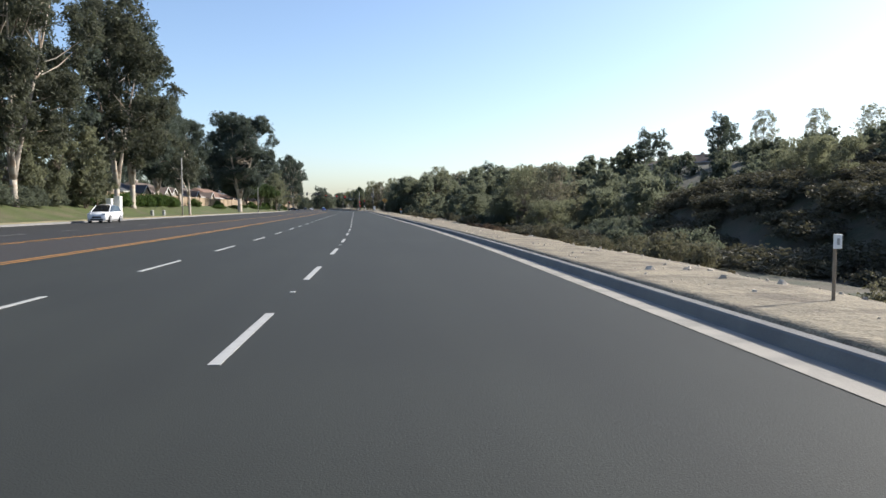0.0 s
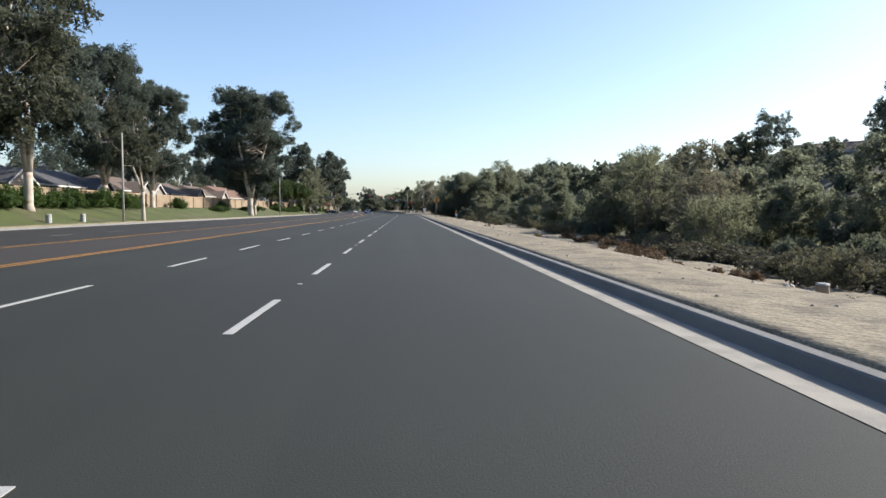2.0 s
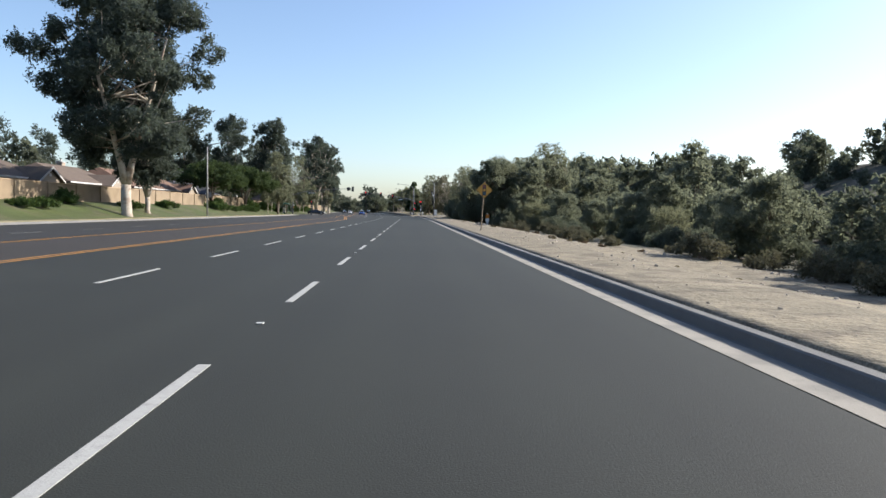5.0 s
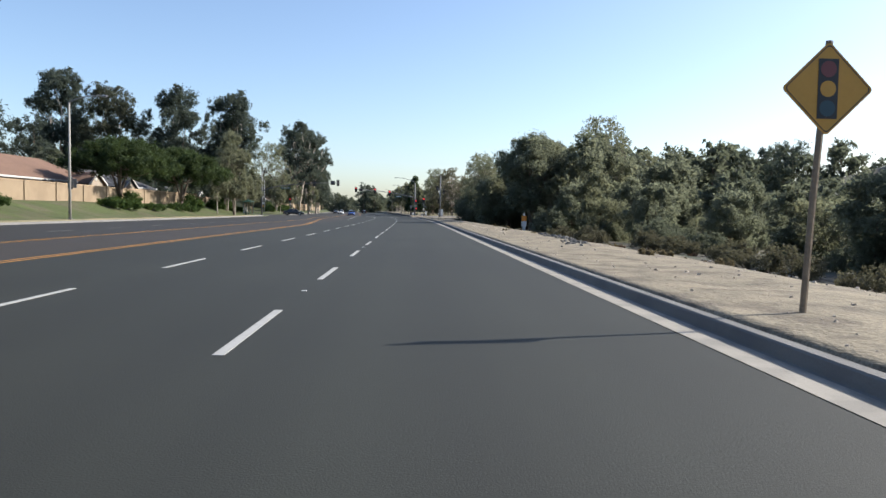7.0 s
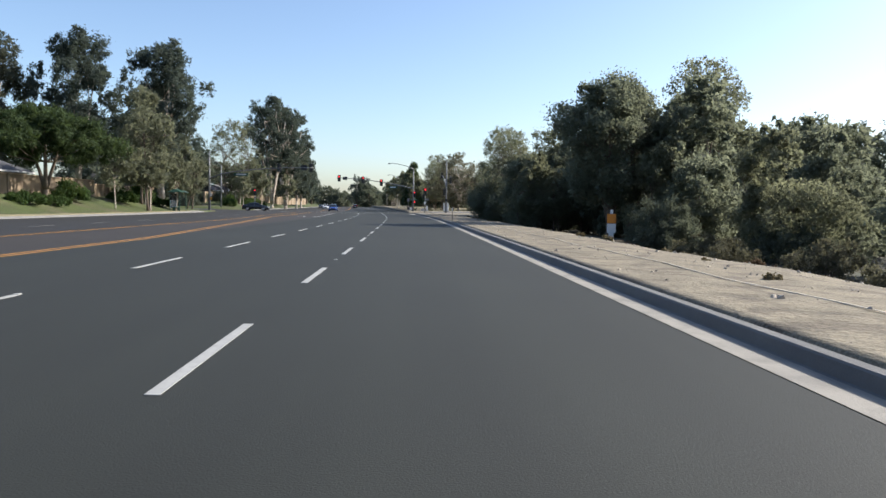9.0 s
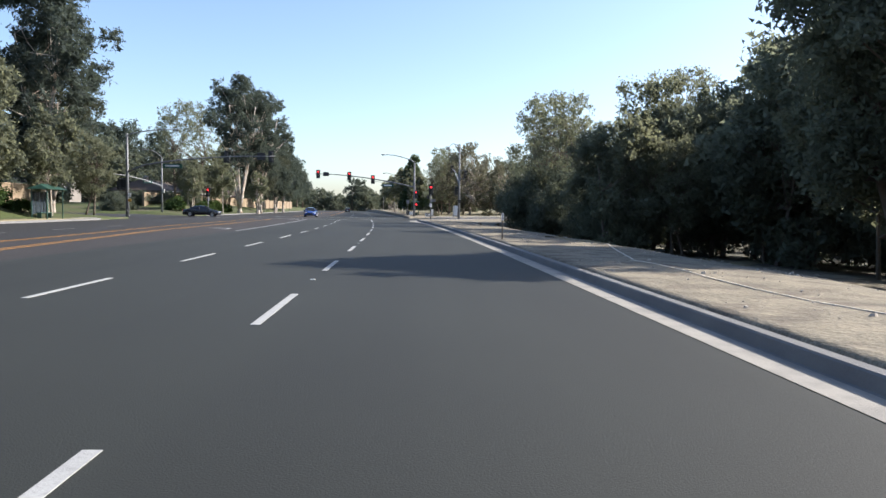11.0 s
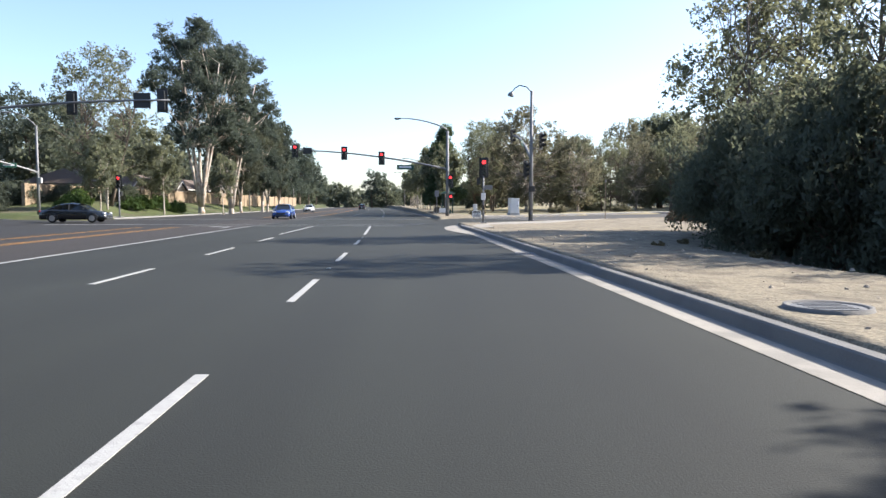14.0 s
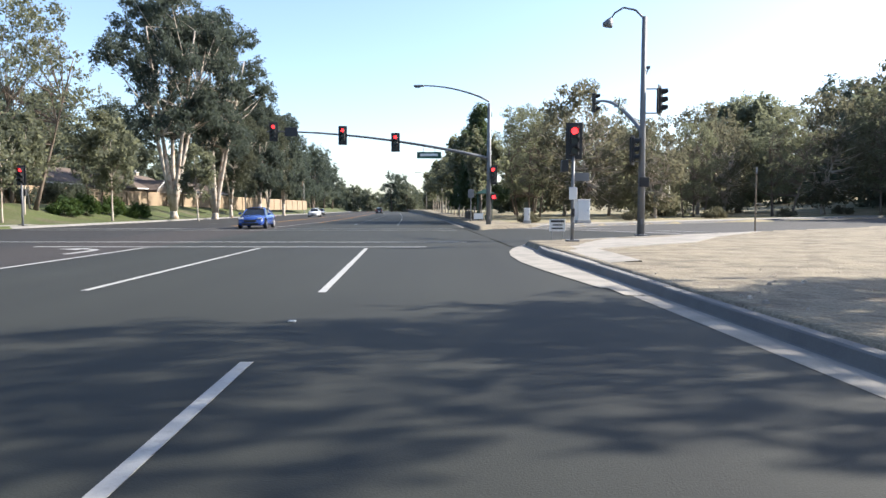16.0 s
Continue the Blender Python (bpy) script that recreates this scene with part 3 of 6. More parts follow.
# ---- trees and brush ----
def leaf_mesh(name, centres, size, droop=0.3, rng=None, slim=0.4, fold=False):
    """Many single leaves, each a small blade with its own turn."""
    n = len(centres)
    d = rng.normal(size=(n, 3))
    d[:, 2] -= droop * 1.5
    d /= np.linalg.norm(d, axis=1)[:, None]
    a = np.cross(d, rng.normal(size=(n, 3)))
    a /= np.linalg.norm(a, axis=1)[:, None]
    up = np.cross(d, a)
    ln = size * rng.uniform(0.6, 1.4, (n, 1))
    w = ln * slim
    corners = 4 if fold else 3
    p = np.empty((n, corners, 3))
    if fold:
        p[:, 0] = centres - d * ln * 0.5
        p[:, 1] = centres + a * w * 0.5 + up * w * 0.12
        p[:, 2] = centres + d * ln * 0.5
        p[:, 3] = centres - a * w * 0.5 + up * w * 0.12
    else:
        p[:, 0] = centres - d * ln * 0.5 + a * w * 0.6
        p[:, 1] = centres + d * ln * 0.75
        p[:, 2] = centres - d * ln * 0.5 - a * w * 0.6
    me = bpy.data.meshes.new(name)
    me.vertices.add(corners * n)
    me.vertices.foreach_set("co", p.reshape(-1))
    me.loops.add(corners * n)
    me.loops.foreach_set("vertex_index", np.arange(corners * n, dtype=np.int32))
    me.polygons.add(n)
    me.polygons.foreach_set("loop_start", np.arange(0, corners * n, corners, dtype=np.int32))
    me.update(calc_edges=True)
    return me


def clump_leaves(rng, centres, radii, per, flat=1.0, tight=False):
    """Leaves gathered in sprays, and the sprays in clumps, so that the outline stays ragged."""
    out, mean = [], float(np.mean(radii))
    for c, r in zip(centres, radii):
        sprays = 18 if tight else 9
        v = rng.normal(size=(sprays, 3))
        v *= (r * (0.45 + 0.5 * rng.uniform(0, 1, (sprays, 1)))) / np.linalg.norm(v, axis=1)[:, None]
        v[:, 2] *= flat
        k = max(3, int(per * (r / mean) ** 2 / sprays))
        spread = r * rng.uniform(0.10, 0.20 if tight else 0.30, (sprays, 1, 1)) * np.array([1.05, 1.05, 1.0])
        out.append((c + v[:, None, :] + rng.normal(size=(sprays, k, 3)) * spread).reshape(-1, 3))
    return np.concatenate(out)


def build_tree(name, label, seed, height, width, base, trunk_r, clumps, per, clump_r, leaf, leaf_mat, bark, shape="tall", trunks=1, lean=0.0, droop=0.3, slim=0.4, category="tree", fork=0.0, limbs=26, tight=False, spread=0.26):
    """One tree standing at the origin: a trunk with limbs, and a crown of separate leaves in clumps."""
    rng = np.random.default_rng(seed)
    tree = empty(name, label, category)
    centres, radii = [], []
    while len(centres) < clumps:
        f = rng.uniform(0, 1)
        if shape == "tall":
            prof = 0.35 + 0.65 * math.sin(math.pi * min(1, 0.12 + 0.9 * f)) ** 0.7
        elif shape == "round":
            prof = math.sin(math.pi * (0.12 + 0.78 * f)) ** 0.6
        elif shape == "dome":
            prof = math.sqrt(max(0.05, 1 - f * f)) * (0.75 + 0.25 * min(1, f * 4))
        else:
            prof = 1.0 - 0.8 * f
        ang, rad = rng.uniform(0, math.tau), width / 2 * prof * rng.uniform(0.15, 1.0) ** 0.55
        wob = 1 + 0.22 * math.sin(2 * ang + seed) + 0.12 * math.sin(5 * f * 3 + seed)
        c = np.array([rad * wob * math.cos(ang) + lean * f * height * 0.3, rad * wob * math.sin(ang), base + f * (height - base - clump_r * 0.6)])
        if all(np.linalg.norm(c - o) > clump_r * 0.55 for o in centres) or rng.uniform() < 0.08:
            centres.append(c)
            radii.append(clump_r * rng.uniform(0.6, 1.25))
    sh = Shape()
    tops = []
    if fork:
        sh.tube([(0, 0, -0.3), (0.05, 0, 0.4), (0, 0.05, fork * 0.6), (0, 0, fork + 0.2)], [trunk_r * 1.5, trunk_r * 1.1, trunk_r, trunk_r * 0.95], 10)
    for k in range(trunks):
        off = rng.normal(size=2) * (0.35 * trunks if trunks > 1 else 0)
        spread_x, spread_y = rng.normal(size=2) * (0.10 if trunks > 1 else 0.03)
        if fork:
            off, ang = np.zeros(2), math.tau * k / trunks + seed
            spread_x, spread_y = spread * math.cos(ang), spread * math.sin(ang)
        pts, rr = [], []
        top = base + (height - base) * 0.62
        for i in range(8):
            f = i / 7
            bend = 0.25 * math.sin(2.2 * f + k + seed)
            pts.append((off[0] + (spread_x + lean * 0.35) * f * top + bend * 0.4 * f, off[1] + spread_y * f * top + bend * f * 0.4, (fork + f * (top - fork)) if fork else -0.3 + f * (top + 0.3)))
            rr.append(trunk_r * ((1.35 if i == 0 else 1.0) * (1 - 0.78 * f)) * (1 if trunks == 1 else 0.75))
        sh.tube(pts, rr, 9)
        tops.append((pts, rr))
    for c in centres[:: max(1, clumps // limbs)]:
        pts, rr = tops[rng.integers(len(tops))]
        cand = [i for i in range(2, 8) if pts[i][2] < c[2] - 0.2]
        i = cand[-1] if cand and rng.uniform() < 0.4 else (cand[len(cand) // 2] if cand else 2)
        a, b = Vector(pts[i]), Vector(c)
        mid = a.lerp(b, 0.5) + Vector((0, 0, -0.06 * (b - a).length)) + Vector(rng.normal(size=3)) * 0.15
        r = min(rr[i] * 0.6, 0.02 + 0.02 * (b - a).length)
        sh.tube([a, a.lerp(mid, 0.5), mid, b], [r, r * 0.8, r * 0.6, r * 0.2], 6, False)
    part("trunk", sh, bark, tree, smooth=True)
    part("crown", leaf_mesh("crown", clump_leaves(rng, np.array(centres), np.array(radii), per, tight=tight), leaf, droop, rng, slim), leaf_mat, tree)
    return tree


def build_bush(name, label, seed, height, width, clumps, per, clump_r, leaf, leaf_mat, category="bush", stems=True):
    rng = np.random.default_rng(seed)
    bush = empty(name, label, category)
    centres, radii, sh = [], [], Shape()
    for i in range(clumps):
        ang, rad = rng.uniform(0, math.tau), width / 2 * rng.uniform(0, 1) ** 0.6
        z = clump_r * 0.5 + (height - clump_r * 1.1) * rng.uniform(0, 1) * (1 - 0.6 * (2 * rad / width) ** 2)
        centres.append(np.array([rad * math.cos(ang), rad * math.sin(ang), max(clump_r * 0.35, z)]))
        radii.append(clump_r * rng.uniform(0.7, 1.2))
        if i % 3 == 0:
            sh.tube([(0.1 * math.cos(ang), 0.1 * math.sin(ang), -0.15), tuple(centres[-1] * 0.5), tuple(centres[-1])], [0.035, 0.025, 0.008], 5, False)
    if stems:
        part("branchwork", sh, bark_brown, bush)
    else:
        part("stem", Shape().tube([(0, 0, -0.2), (0.05, 0.04, height * 0.25), (0.1, 0.0, height * 0.5)], [0.09, 0.06, 0.02], 6, False), bark_brown, bush)
    pts = clump_leaves(rng, np.array(centres), np.array(radii), per)
    pts[:, 2] = np.maximum(pts[:, 2], 0.03)
    part("foliage", leaf_mesh("foliage", pts, leaf, 0.1, rng, 0.5), leaf_mat, bush)
    return bush


def place(first, used, x, y, rz, s=1.0, sz=None, label="", group="", sink=0.05):
    """The first placing moves the built thing itself, later ones copy it."""
    m = at_turn(x, y, ground_z(x, y) - sink, rz, s, sz)
    if used.get(first.name):
        ob = copy_thing(first, Matrix())
        ob.matrix_basis = m
    else:
        ob = first
        used[first.name] = True
        ob.matrix_basis = m
    if label:
        tagged(ob, label)
    if group:
        tagged(ob, group=group)
    return ob


used = {}
EUC = "tall eucalyptus with grey-green drooping foliage on the lawn slope"
euc_a = build_tree("eucalyptus_tree", EUC, 11, 24, 11.5, 6.0, 0.34, 70, 560, 1.65, 0.33, leaf_euc, bark_white, "tall", 3, 0.05, fork=3.0, spread=0.14, tight=True)
euc_b = build_tree("eucalyptus_tree", EUC, 12, 23, 13, 6.6, 0.42, 92, 1100, 1.7, 0.28, leaf_euc, bark_white, "round", 4, 0.0, fork=3.2, limbs=60, tight=True)
euc_c = build_tree("eucalyptus_tree", EUC, 13, 26, 12, 5.0, 0.30, 70, 540, 1.65, 0.33, leaf_euc_brown, bark_white, "tall", 3, 0.08, fork=2.4, spread=0.16, tight=True)
euc_d = build_tree("eucalyptus_tree", EUC, 14, 27, 12.5, 9.5, 0.40, 74, 620, 1.6, 0.30, leaf_euc, bark_white, "tall", 5, 0.0, fork=1.0, limbs=50, tight=True, spread=0.2)
leaning = build_tree("leaning_tree", "slender tree with a pale leaning trunk by the kerb", 18, 12.5, 5.5, 5.5, 0.2, 24, 260, 1.0, 0.3, leaf_euc_brown, bark_white, "tall", 2, -0.45, fork=3.2)
euc_far = build_tree("eucalyptus_tree", EUC, 15, 22, 10, 5.0, 0.38, 34, 170, 2.0, 0.6, leaf_euc, bark_brown, "tall", 1, 0.0, limbs=14)
euc_far_b = build_tree("eucalyptus_tree", EUC, 16, 22, 12, 4.0, 0.38, 34, 170, 2.2, 0.6, leaf_euc, bark_brown, "round", 1, 0.05, limbs=14)
cone = build_tree("street_tree", "narrow dense green street tree on the pavement strip", 52, 11.0, 4.8, 1.8, 0.13, 110, 260, 0.70, 0.18, leaf_street, bark_brown, "cone", 1, 0.0, 0.1, 0.5, tight=True)
dry_syc = build_tree("sycamore_tree", "open sycamore with thin browning leaves and pale limbs", 53, 12.0, 9.0, 1.2, 0.20, 150, 70, 0.75, 0.20, leaf_brown, bark_white, "round", 3, 0.0, 0.2, 0.7, fork=1.4, limbs=130)
umbrella = build_tree("spreading_tree", "low spreading tree with a flat dark green crown", 21, 7.9, 11.5, 3.7, 0.24, 120, 420, 0.95, 0.19, leaf_green, bark_brown, "dome", 4, 0.0, 0.1, 0.5, fork=0.9)
young = build_tree("young_street_tree", "slim young tree with a pale trunk in the lawn", 22, 9.0, 3.6, 2.8, 0.09, 26, 130, 0.75, 0.26, leaf_syc, bark_white, "tall", 1, 0.06, 0.2, 0.6)
syc = build_tree("sycamore_tree", "open sycamore with thin yellowing leaves", 23, 13.5, 7.5, 3.2, 0.18, 70, 200, 0.8, 0.21, leaf_syc, bark_brown, "tall", 2, 0.08, 0.2, 0.7)
syc_fine = build_tree("sycamore_tree", "open tree with fine olive leaves beside the verge", 25, 13.5, 8.5, 2.2, 0.20, 64, 520, 1.15, 0.17, leaf_syc, bark_brown, "tall", 2, 0.08, 0.2, 0.7)
airy = build_tree("sycamore_tree", "tall open tree with thin leaves and visible limbs", 27, 13.5, 8.0, 3.0, 0.17, 120, 100, 0.70, 0.15, leaf_syc, bark_brown, "tall", 3, 0.06, 0.2, 0.7, limbs=120)
lit_column = build_tree("slender_tree", "narrow leafy tree with sunlit olive leaves", 28, 7.5, 3.8, 0.3, 0.12, 60, 300, 0.62, 0.15, leaf_syc, bark_brown, "tall", 2, 0.0, 0.2, 0.7)
canopy = build_tree("roadside_tree", "tall tree with a high leafy crown over the verge", 29, 13.2, 8.4, 3.6, 0.22, 84, 300, 1.0, 0.17, leaf_syc, bark_brown, "tall", 2, 0.0, 0.2, 0.65, limbs=50)
shade_tree = build_tree("roadside_tree", "broad dense dark tree leaning out over the verge", 30, 12.6, 8.2, 3.4, 0.26, 84, 620, 1.15, 0.17, leaf_oak, bark_brown, "round", 3, 0.0, 0.2, 0.65, fork=1.6, limbs=50)
oak_fine = build_tree("oak_tree", "dense dark green tree with fine leaves beside the verge", 26, 10.5, 7.5, 0.6, 0.22, 70, 560, 1.2, 0.17, leaf_oak, bark_brown, "round", 2, 0.0, 0.2, 0.6)
oak_a = build_tree("oak_tree", "dense dark green tree in the roadside thicket", 31, 10.5, 8.5, 0.8, 0.24, 62, 330, 1.3, 0.26, leaf_oak, bark_brown, "round", 2, 0.0, 0.2, 0.6)
oak_b = build_tree("oak_tree", "dense dark green tree in the roadside thicket", 32, 12.5, 8.0, 0.8, 0.24, 62, 330, 1.2, 0.26, leaf_oak, bark_brown, "tall", 2, 0.05, 0.2, 0.6)
oak_c = build_tree("willow_tree", "olive green willow in the roadside thicket", 33, 8.0, 8.0, 0.4, 0.20, 54, 330, 1.1, 0.24, leaf_syc, bark_brown, "round", 3, 0.0, 0.4, 0.35)
oak_far = build_tree("woodland_tree", "dark green tree in the distant woodland", 34, 12.0, 10.0, 0.6, 0.26, 34, 90, 1.7, 0.70, leaf_bush, bark_brown, "round", 1, 0.0, 0.2, 0.6, limbs=8)
dark_bush = build_bush("thicket_bush", "dense dark evergreen bush beside the dirt verge", 41, 4.6, 7.0, 48, 210, 1.1, 0.24, leaf_bush)
fine_bush = build_bush("thicket_bush", "large dark evergreen bush crowding the dirt verge", 47, 5.2, 6.6, 60, 650, 1.05, 0.14, leaf_bush)
sage_bush = build_bush("sage_bush", "pale sage brush at the edge of the dirt", 42, 1.7, 3.2, 24, 270, 0.5, 0.11, leaf_sage)
dry_bush = build_bush("dry_bush", "reddish dried scrub on the dirt verge", 43, 0.75, 1.8, 16, 120, 0.28, 0.11, leaf_dry)
tuft = build_bush("grass_tuft", "dry straw-coloured grass tuft on the dirt", 44, 0.4, 0.8, 9, 90, 0.18, 0.12, leaf_yellow)
hedge = build_bush("hedge_shrub", "rounded green shrub below the garden wall", 45, 1.7, 2.8, 26, 210, 0.55, 0.17, leaf_hedge)
ice_plant = build_bush("slope_shrub", "low dark green shrub on the grass bank", 46, 1.4, 3.2, 30, 190, 0.45, 0.15, leaf_hedge)

# left-hand verge: (tree, x, y, turn, scale)
for tree, x, y, rz, s in (
    (euc_c, -31.5, 66, 20, 1.08), (euc_a, -35.5, 78, 70, 1.1), (euc_c, -30.6, 93, 130, 1.12), (euc_a, -31.0, 101, 200, 1.12), (euc_a, -34, 54, 10, 1.05),
    (euc_b, -33.2, 122.5, 40, 0.82), (leaning, -26.4, 115.5, 0, 1.0), (euc_b, -33.1, 138, 160, 0.76), (euc_d, -31.8, 357, 30, 1.02), (euc_d, -30.0, 366, 200, 0.98), (euc_a, -63, 276, 25, 1.06), (euc_c, -53, 275, 170, 0.88), (euc_a, -42, 276, 250, 0.93),
    (euc_a, -33.5, 283, 300, 0.98), (canopy, -30.4, 286, 20, 0.62), (euc_c, -36.5, 291, 80, 0.78), (euc_c, -32, 379, 45, 0.76), (euc_a, -31, 391, 145, 0.8), (euc_c, -33, 404, 215, 0.76), (euc_a, -34, 420, 15, 0.86),
    (airy, -36.6, 335.6, 30, 1.3), (syc, -34.2, 345, 130, 0.75), (syc, -28.4, 261, 10, 1.0), (syc, -30.4, 268, 210, 0.85)):
    place(tree, used, x, y, rz, s)
place(euc_b, used, -27.5, 175, 100, 1.16, 1.06)
place(euc_b, used, -28.6, 184, 230, 0.66, 0.6)
for i, (x, y) in enumerate(((-28.5, 254), (-27.6, 261.5), (-30.3, 267.5), (-28, 272), (-33.5, 331), (-30.8, 340), (-35.2, 334.6), (-27.2, 352), (-29, 275), (-31.5, 325))):
    place(young, used, x, y, 47 * i, 0.85 + 0.12 * (i % 3))
for x, y, rz, s in ((-33.6, 229.0, 0, 1.0), (-31.4, 245.6, 80, 1.06)):
    place(umbrella, used, x, y, rz, s)
# behind the houses
rng = random.Random(5)
distant = build_tree("distant_tree", "dark tree in the far woodland on the horizon", 36, 13, 14, 0.5, 0.3, 18, 60, 2.6, 1.3, leaf_bush, bark_brown, "round", 1, 0.0, 0.2, 0.7, limbs=6)
for i in range(56):
    place(distant, used, -420 + i * 15 + rng.uniform(-6, 6), 790 + rng.uniform(-50, 90), rng.uniform(0, 360), 1.0 + 0.5 * rng.random())
for i in range(24):
    place(oak_far, used, -64 + rng.uniform(-14, 6), 352 + i * 12, rng.uniform(0, 360), 0.9 + 0.4 * rng.random(), label="dark green tree behind the far houses")
for i in range(34):
    y = 40 + i * 11.5 + rng.uniform(-3, 3)
    x = -66 + rng.uniform(-9, 7)
    tall = 0.86 + 0.2 * rng.random() if y > 345 else 0.7 + 0.14 * rng.random() if y > 262 else 0.66 + 0.14 * rng.random() if y > 215 else 0.56 + 0.18 * rng.random()
    place((euc_far, euc_far_b)[i % 2], used, x, y, rng.uniform(0, 360), tall * (0.95 if y > 225 else 1), label="tall eucalyptus standing behind the houses")
for i in range(16):
    place(oak_far, used, -55 + rng.uniform(-4, 4), 70 + i * 20 + rng.uniform(-5, 5), rng.uniform(0, 360), 0.55 + 0.25 * rng.random(), label="dark green garden tree behind the houses")
for i in range(14):
    y = 430 + i * 15
    place((euc_far, euc_far_b)[i % 2], used, cx(y) - 31 - rng.uniform(0, 10), y, rng.uniform(0, 360), 0.82 + 0.22 * rng.random(), label="eucalyptus in the row beside the far road")
for i in range(44):
    y = 620 + rng.uniform(0, 90)
    place(oak_far, used, cx(y) - 150 + i * 5.5 + rng.uniform(-3, 3), y + 30, rng.uniform(0, 360), 0.85 + 0.5 * rng.random())
place(euc_far, used, -32, 655, 30, 0.95, label="tall eucalyptus at the far bend of the road")
place(euc_far_b, used, -27, 660, 130, 0.9, label="tall eucalyptus at the far bend of the road")

# right-hand thicket
EDGE_Y = (-20, 5, 14, 25, 40, 60, 85, 110, 128, 145, 165, 185, 205, 225, 240, 262)
EDGE_U = (8, 8, 9.5, 13, 15, 20, 22, 25, 21, 20, 17, 18, 16.5, 15, 19, 17)


def edge_u(y):
    return float(np.interp(y, EDGE_Y, EDGE_U))


for x, y, kind, s in ((19.7, 236.2, canopy, 0.92), (14.8, 253.0, lit_column, 1.05), (17.0, 251.5, canopy, 0.52), (24.5, 263.5, canopy, 0.85), (30.5, 247.5, airy, 1.34), (32, 252, oak_b, 1.25), (28.5, 244, oak_b, 1.1), (17.4, 233.4, shade_tree, 1.0), (33, 260, oak_b, 1.3), (25.2, 259, oak_b, 1.15), (22.5, 240, airy, 0.76), (19.6, 229.0, lit_column, 0.95), (21.4, 231.6, lit_column, 1.32), (24, 233, oak_b, 1.05), (21.5, 216.5, lit_column, 0.95), (23.5, 248, oak_a, 1.2), (36, 236, oak_a, 1.0), (41, 246, oak_b, 1.0),
                      (15.8, 285.2, airy, 1.0), (14.9, 273.4, airy, 0.92), (15.2, 257.8, oak_fine, 0.76), (17.6, 287.0, airy, 0.84), (18.6, 258.8, syc_fine, 0.88), (24, 264, airy, 0.8), (21.5, 272.5, syc_fine, 0.66), (20.5, 278, oak_fine, 0.8), (30, 283, airy, 1.2), (16.8, 278, oak_fine, 0.62), (15.8, 270.5, oak_fine, 0.6), (24.5, 279, syc_fine, 0.72), (29, 280, oak_fine, 0.75), (20.5, 255, oak_fine, 0.92), (21.5, 248.5, airy, 0.78), (23.6, 273, lit_column, 1.0), (29.2, 271.8, syc, 0.75), (34, 281, oak_a, 1.1), (34.4, 113, dry_syc, 0.98), (31, 106, dry_syc, 0.68), (28, 96, oak_c, 0.7), (38, 121, oak_a, 0.8), (30.5, 121, airy, 0.86), (31.6, 130.5, syc_fine, 0.84), (36, 136, syc_fine, 0.86), (31.4, 175, oak_b, 0.88), (25, 252, syc_fine, 0.85)):
    place(kind, used, x, y, (x * 37 + y * 11) % 360, s)
for i in range(46):
    y = 6 + i * 5.2 + rng.uniform(-2, 2)
    u = edge_u(y) + 6 + rng.uniform(0, 9) + (4 if 80 < y < 130 else 0)
    if y > 84:
        place((oak_a, oak_c, oak_b)[i % 3], used, cx(y) + u, y, rng.uniform(0, 360), (0.62 if y < 140 else 0.42) + 0.22 * rng.random())
    elif i % 2:
        place(oak_c, used, cx(y) + u + 12, y, rng.uniform(0, 360), 0.4 + 0.2 * rng.random())
for i in range(48):
    y = 0 + i * 6.2 + rng.uniform(-3, 3)
    x = cx(y) + 42 + rng.uniform(-6, 18)
    place(oak_far, used, x, y, rng.uniform(0, 360), (0.22 if y < 150 else 0.5) + 0.2 * rng.random(), label="dark green tree on the wooded hillside")
for i in range(46):
    y = 60 + i * 9 + rng.uniform(-4, 4)
    x = cx(y) + 82 + rng.uniform(-10, 26)
    if not (150 < y < 205 and x < 112):
        place(oak_far, used, x, y, rng.uniform(0, 360), (0.28 if y < 150 else 0.5 if y < 290 else 0.7) + 0.28 * rng.random(), label="dark green tree on the wooded hillside")
place(euc_far, used, 88.2, 160, 40, 0.56, label="dark upright tree standing on the hill's crest")
for x, y in ((100, 160), (112, 157), (121, 150)):
    place(airy, used, x, y, x * 31 % 360, 0.9, label="airy tree standing on the hill's crest")
for i in range(18):
    x, y = 58 + 9 * (i % 6) + rng.uniform(-4, 4), 335 + 38 * (i // 6) + rng.uniform(-12, 12)
    place(oak_far, used, x, y, rng.uniform(0, 360), 1.3 + 0.4 * rng.random(), label="dark green tree on the wooded hillside")
for x, y, s in ((91, 212, 0.62), (97, 214, 0.58), (108, 193, 0.6), (101, 387, 0.9), (81, 429, 1.15), (96, 341, 0.75), (99, 332, 0.75), (72, 400, 0.8), (88, 300, 0.7), (60, 436, 0.9)):
    place(euc_far if x % 2 else euc_far_b, used, x, y, x * 13 % 360, s, label="tall eucalyptus on the hill above the thicket")
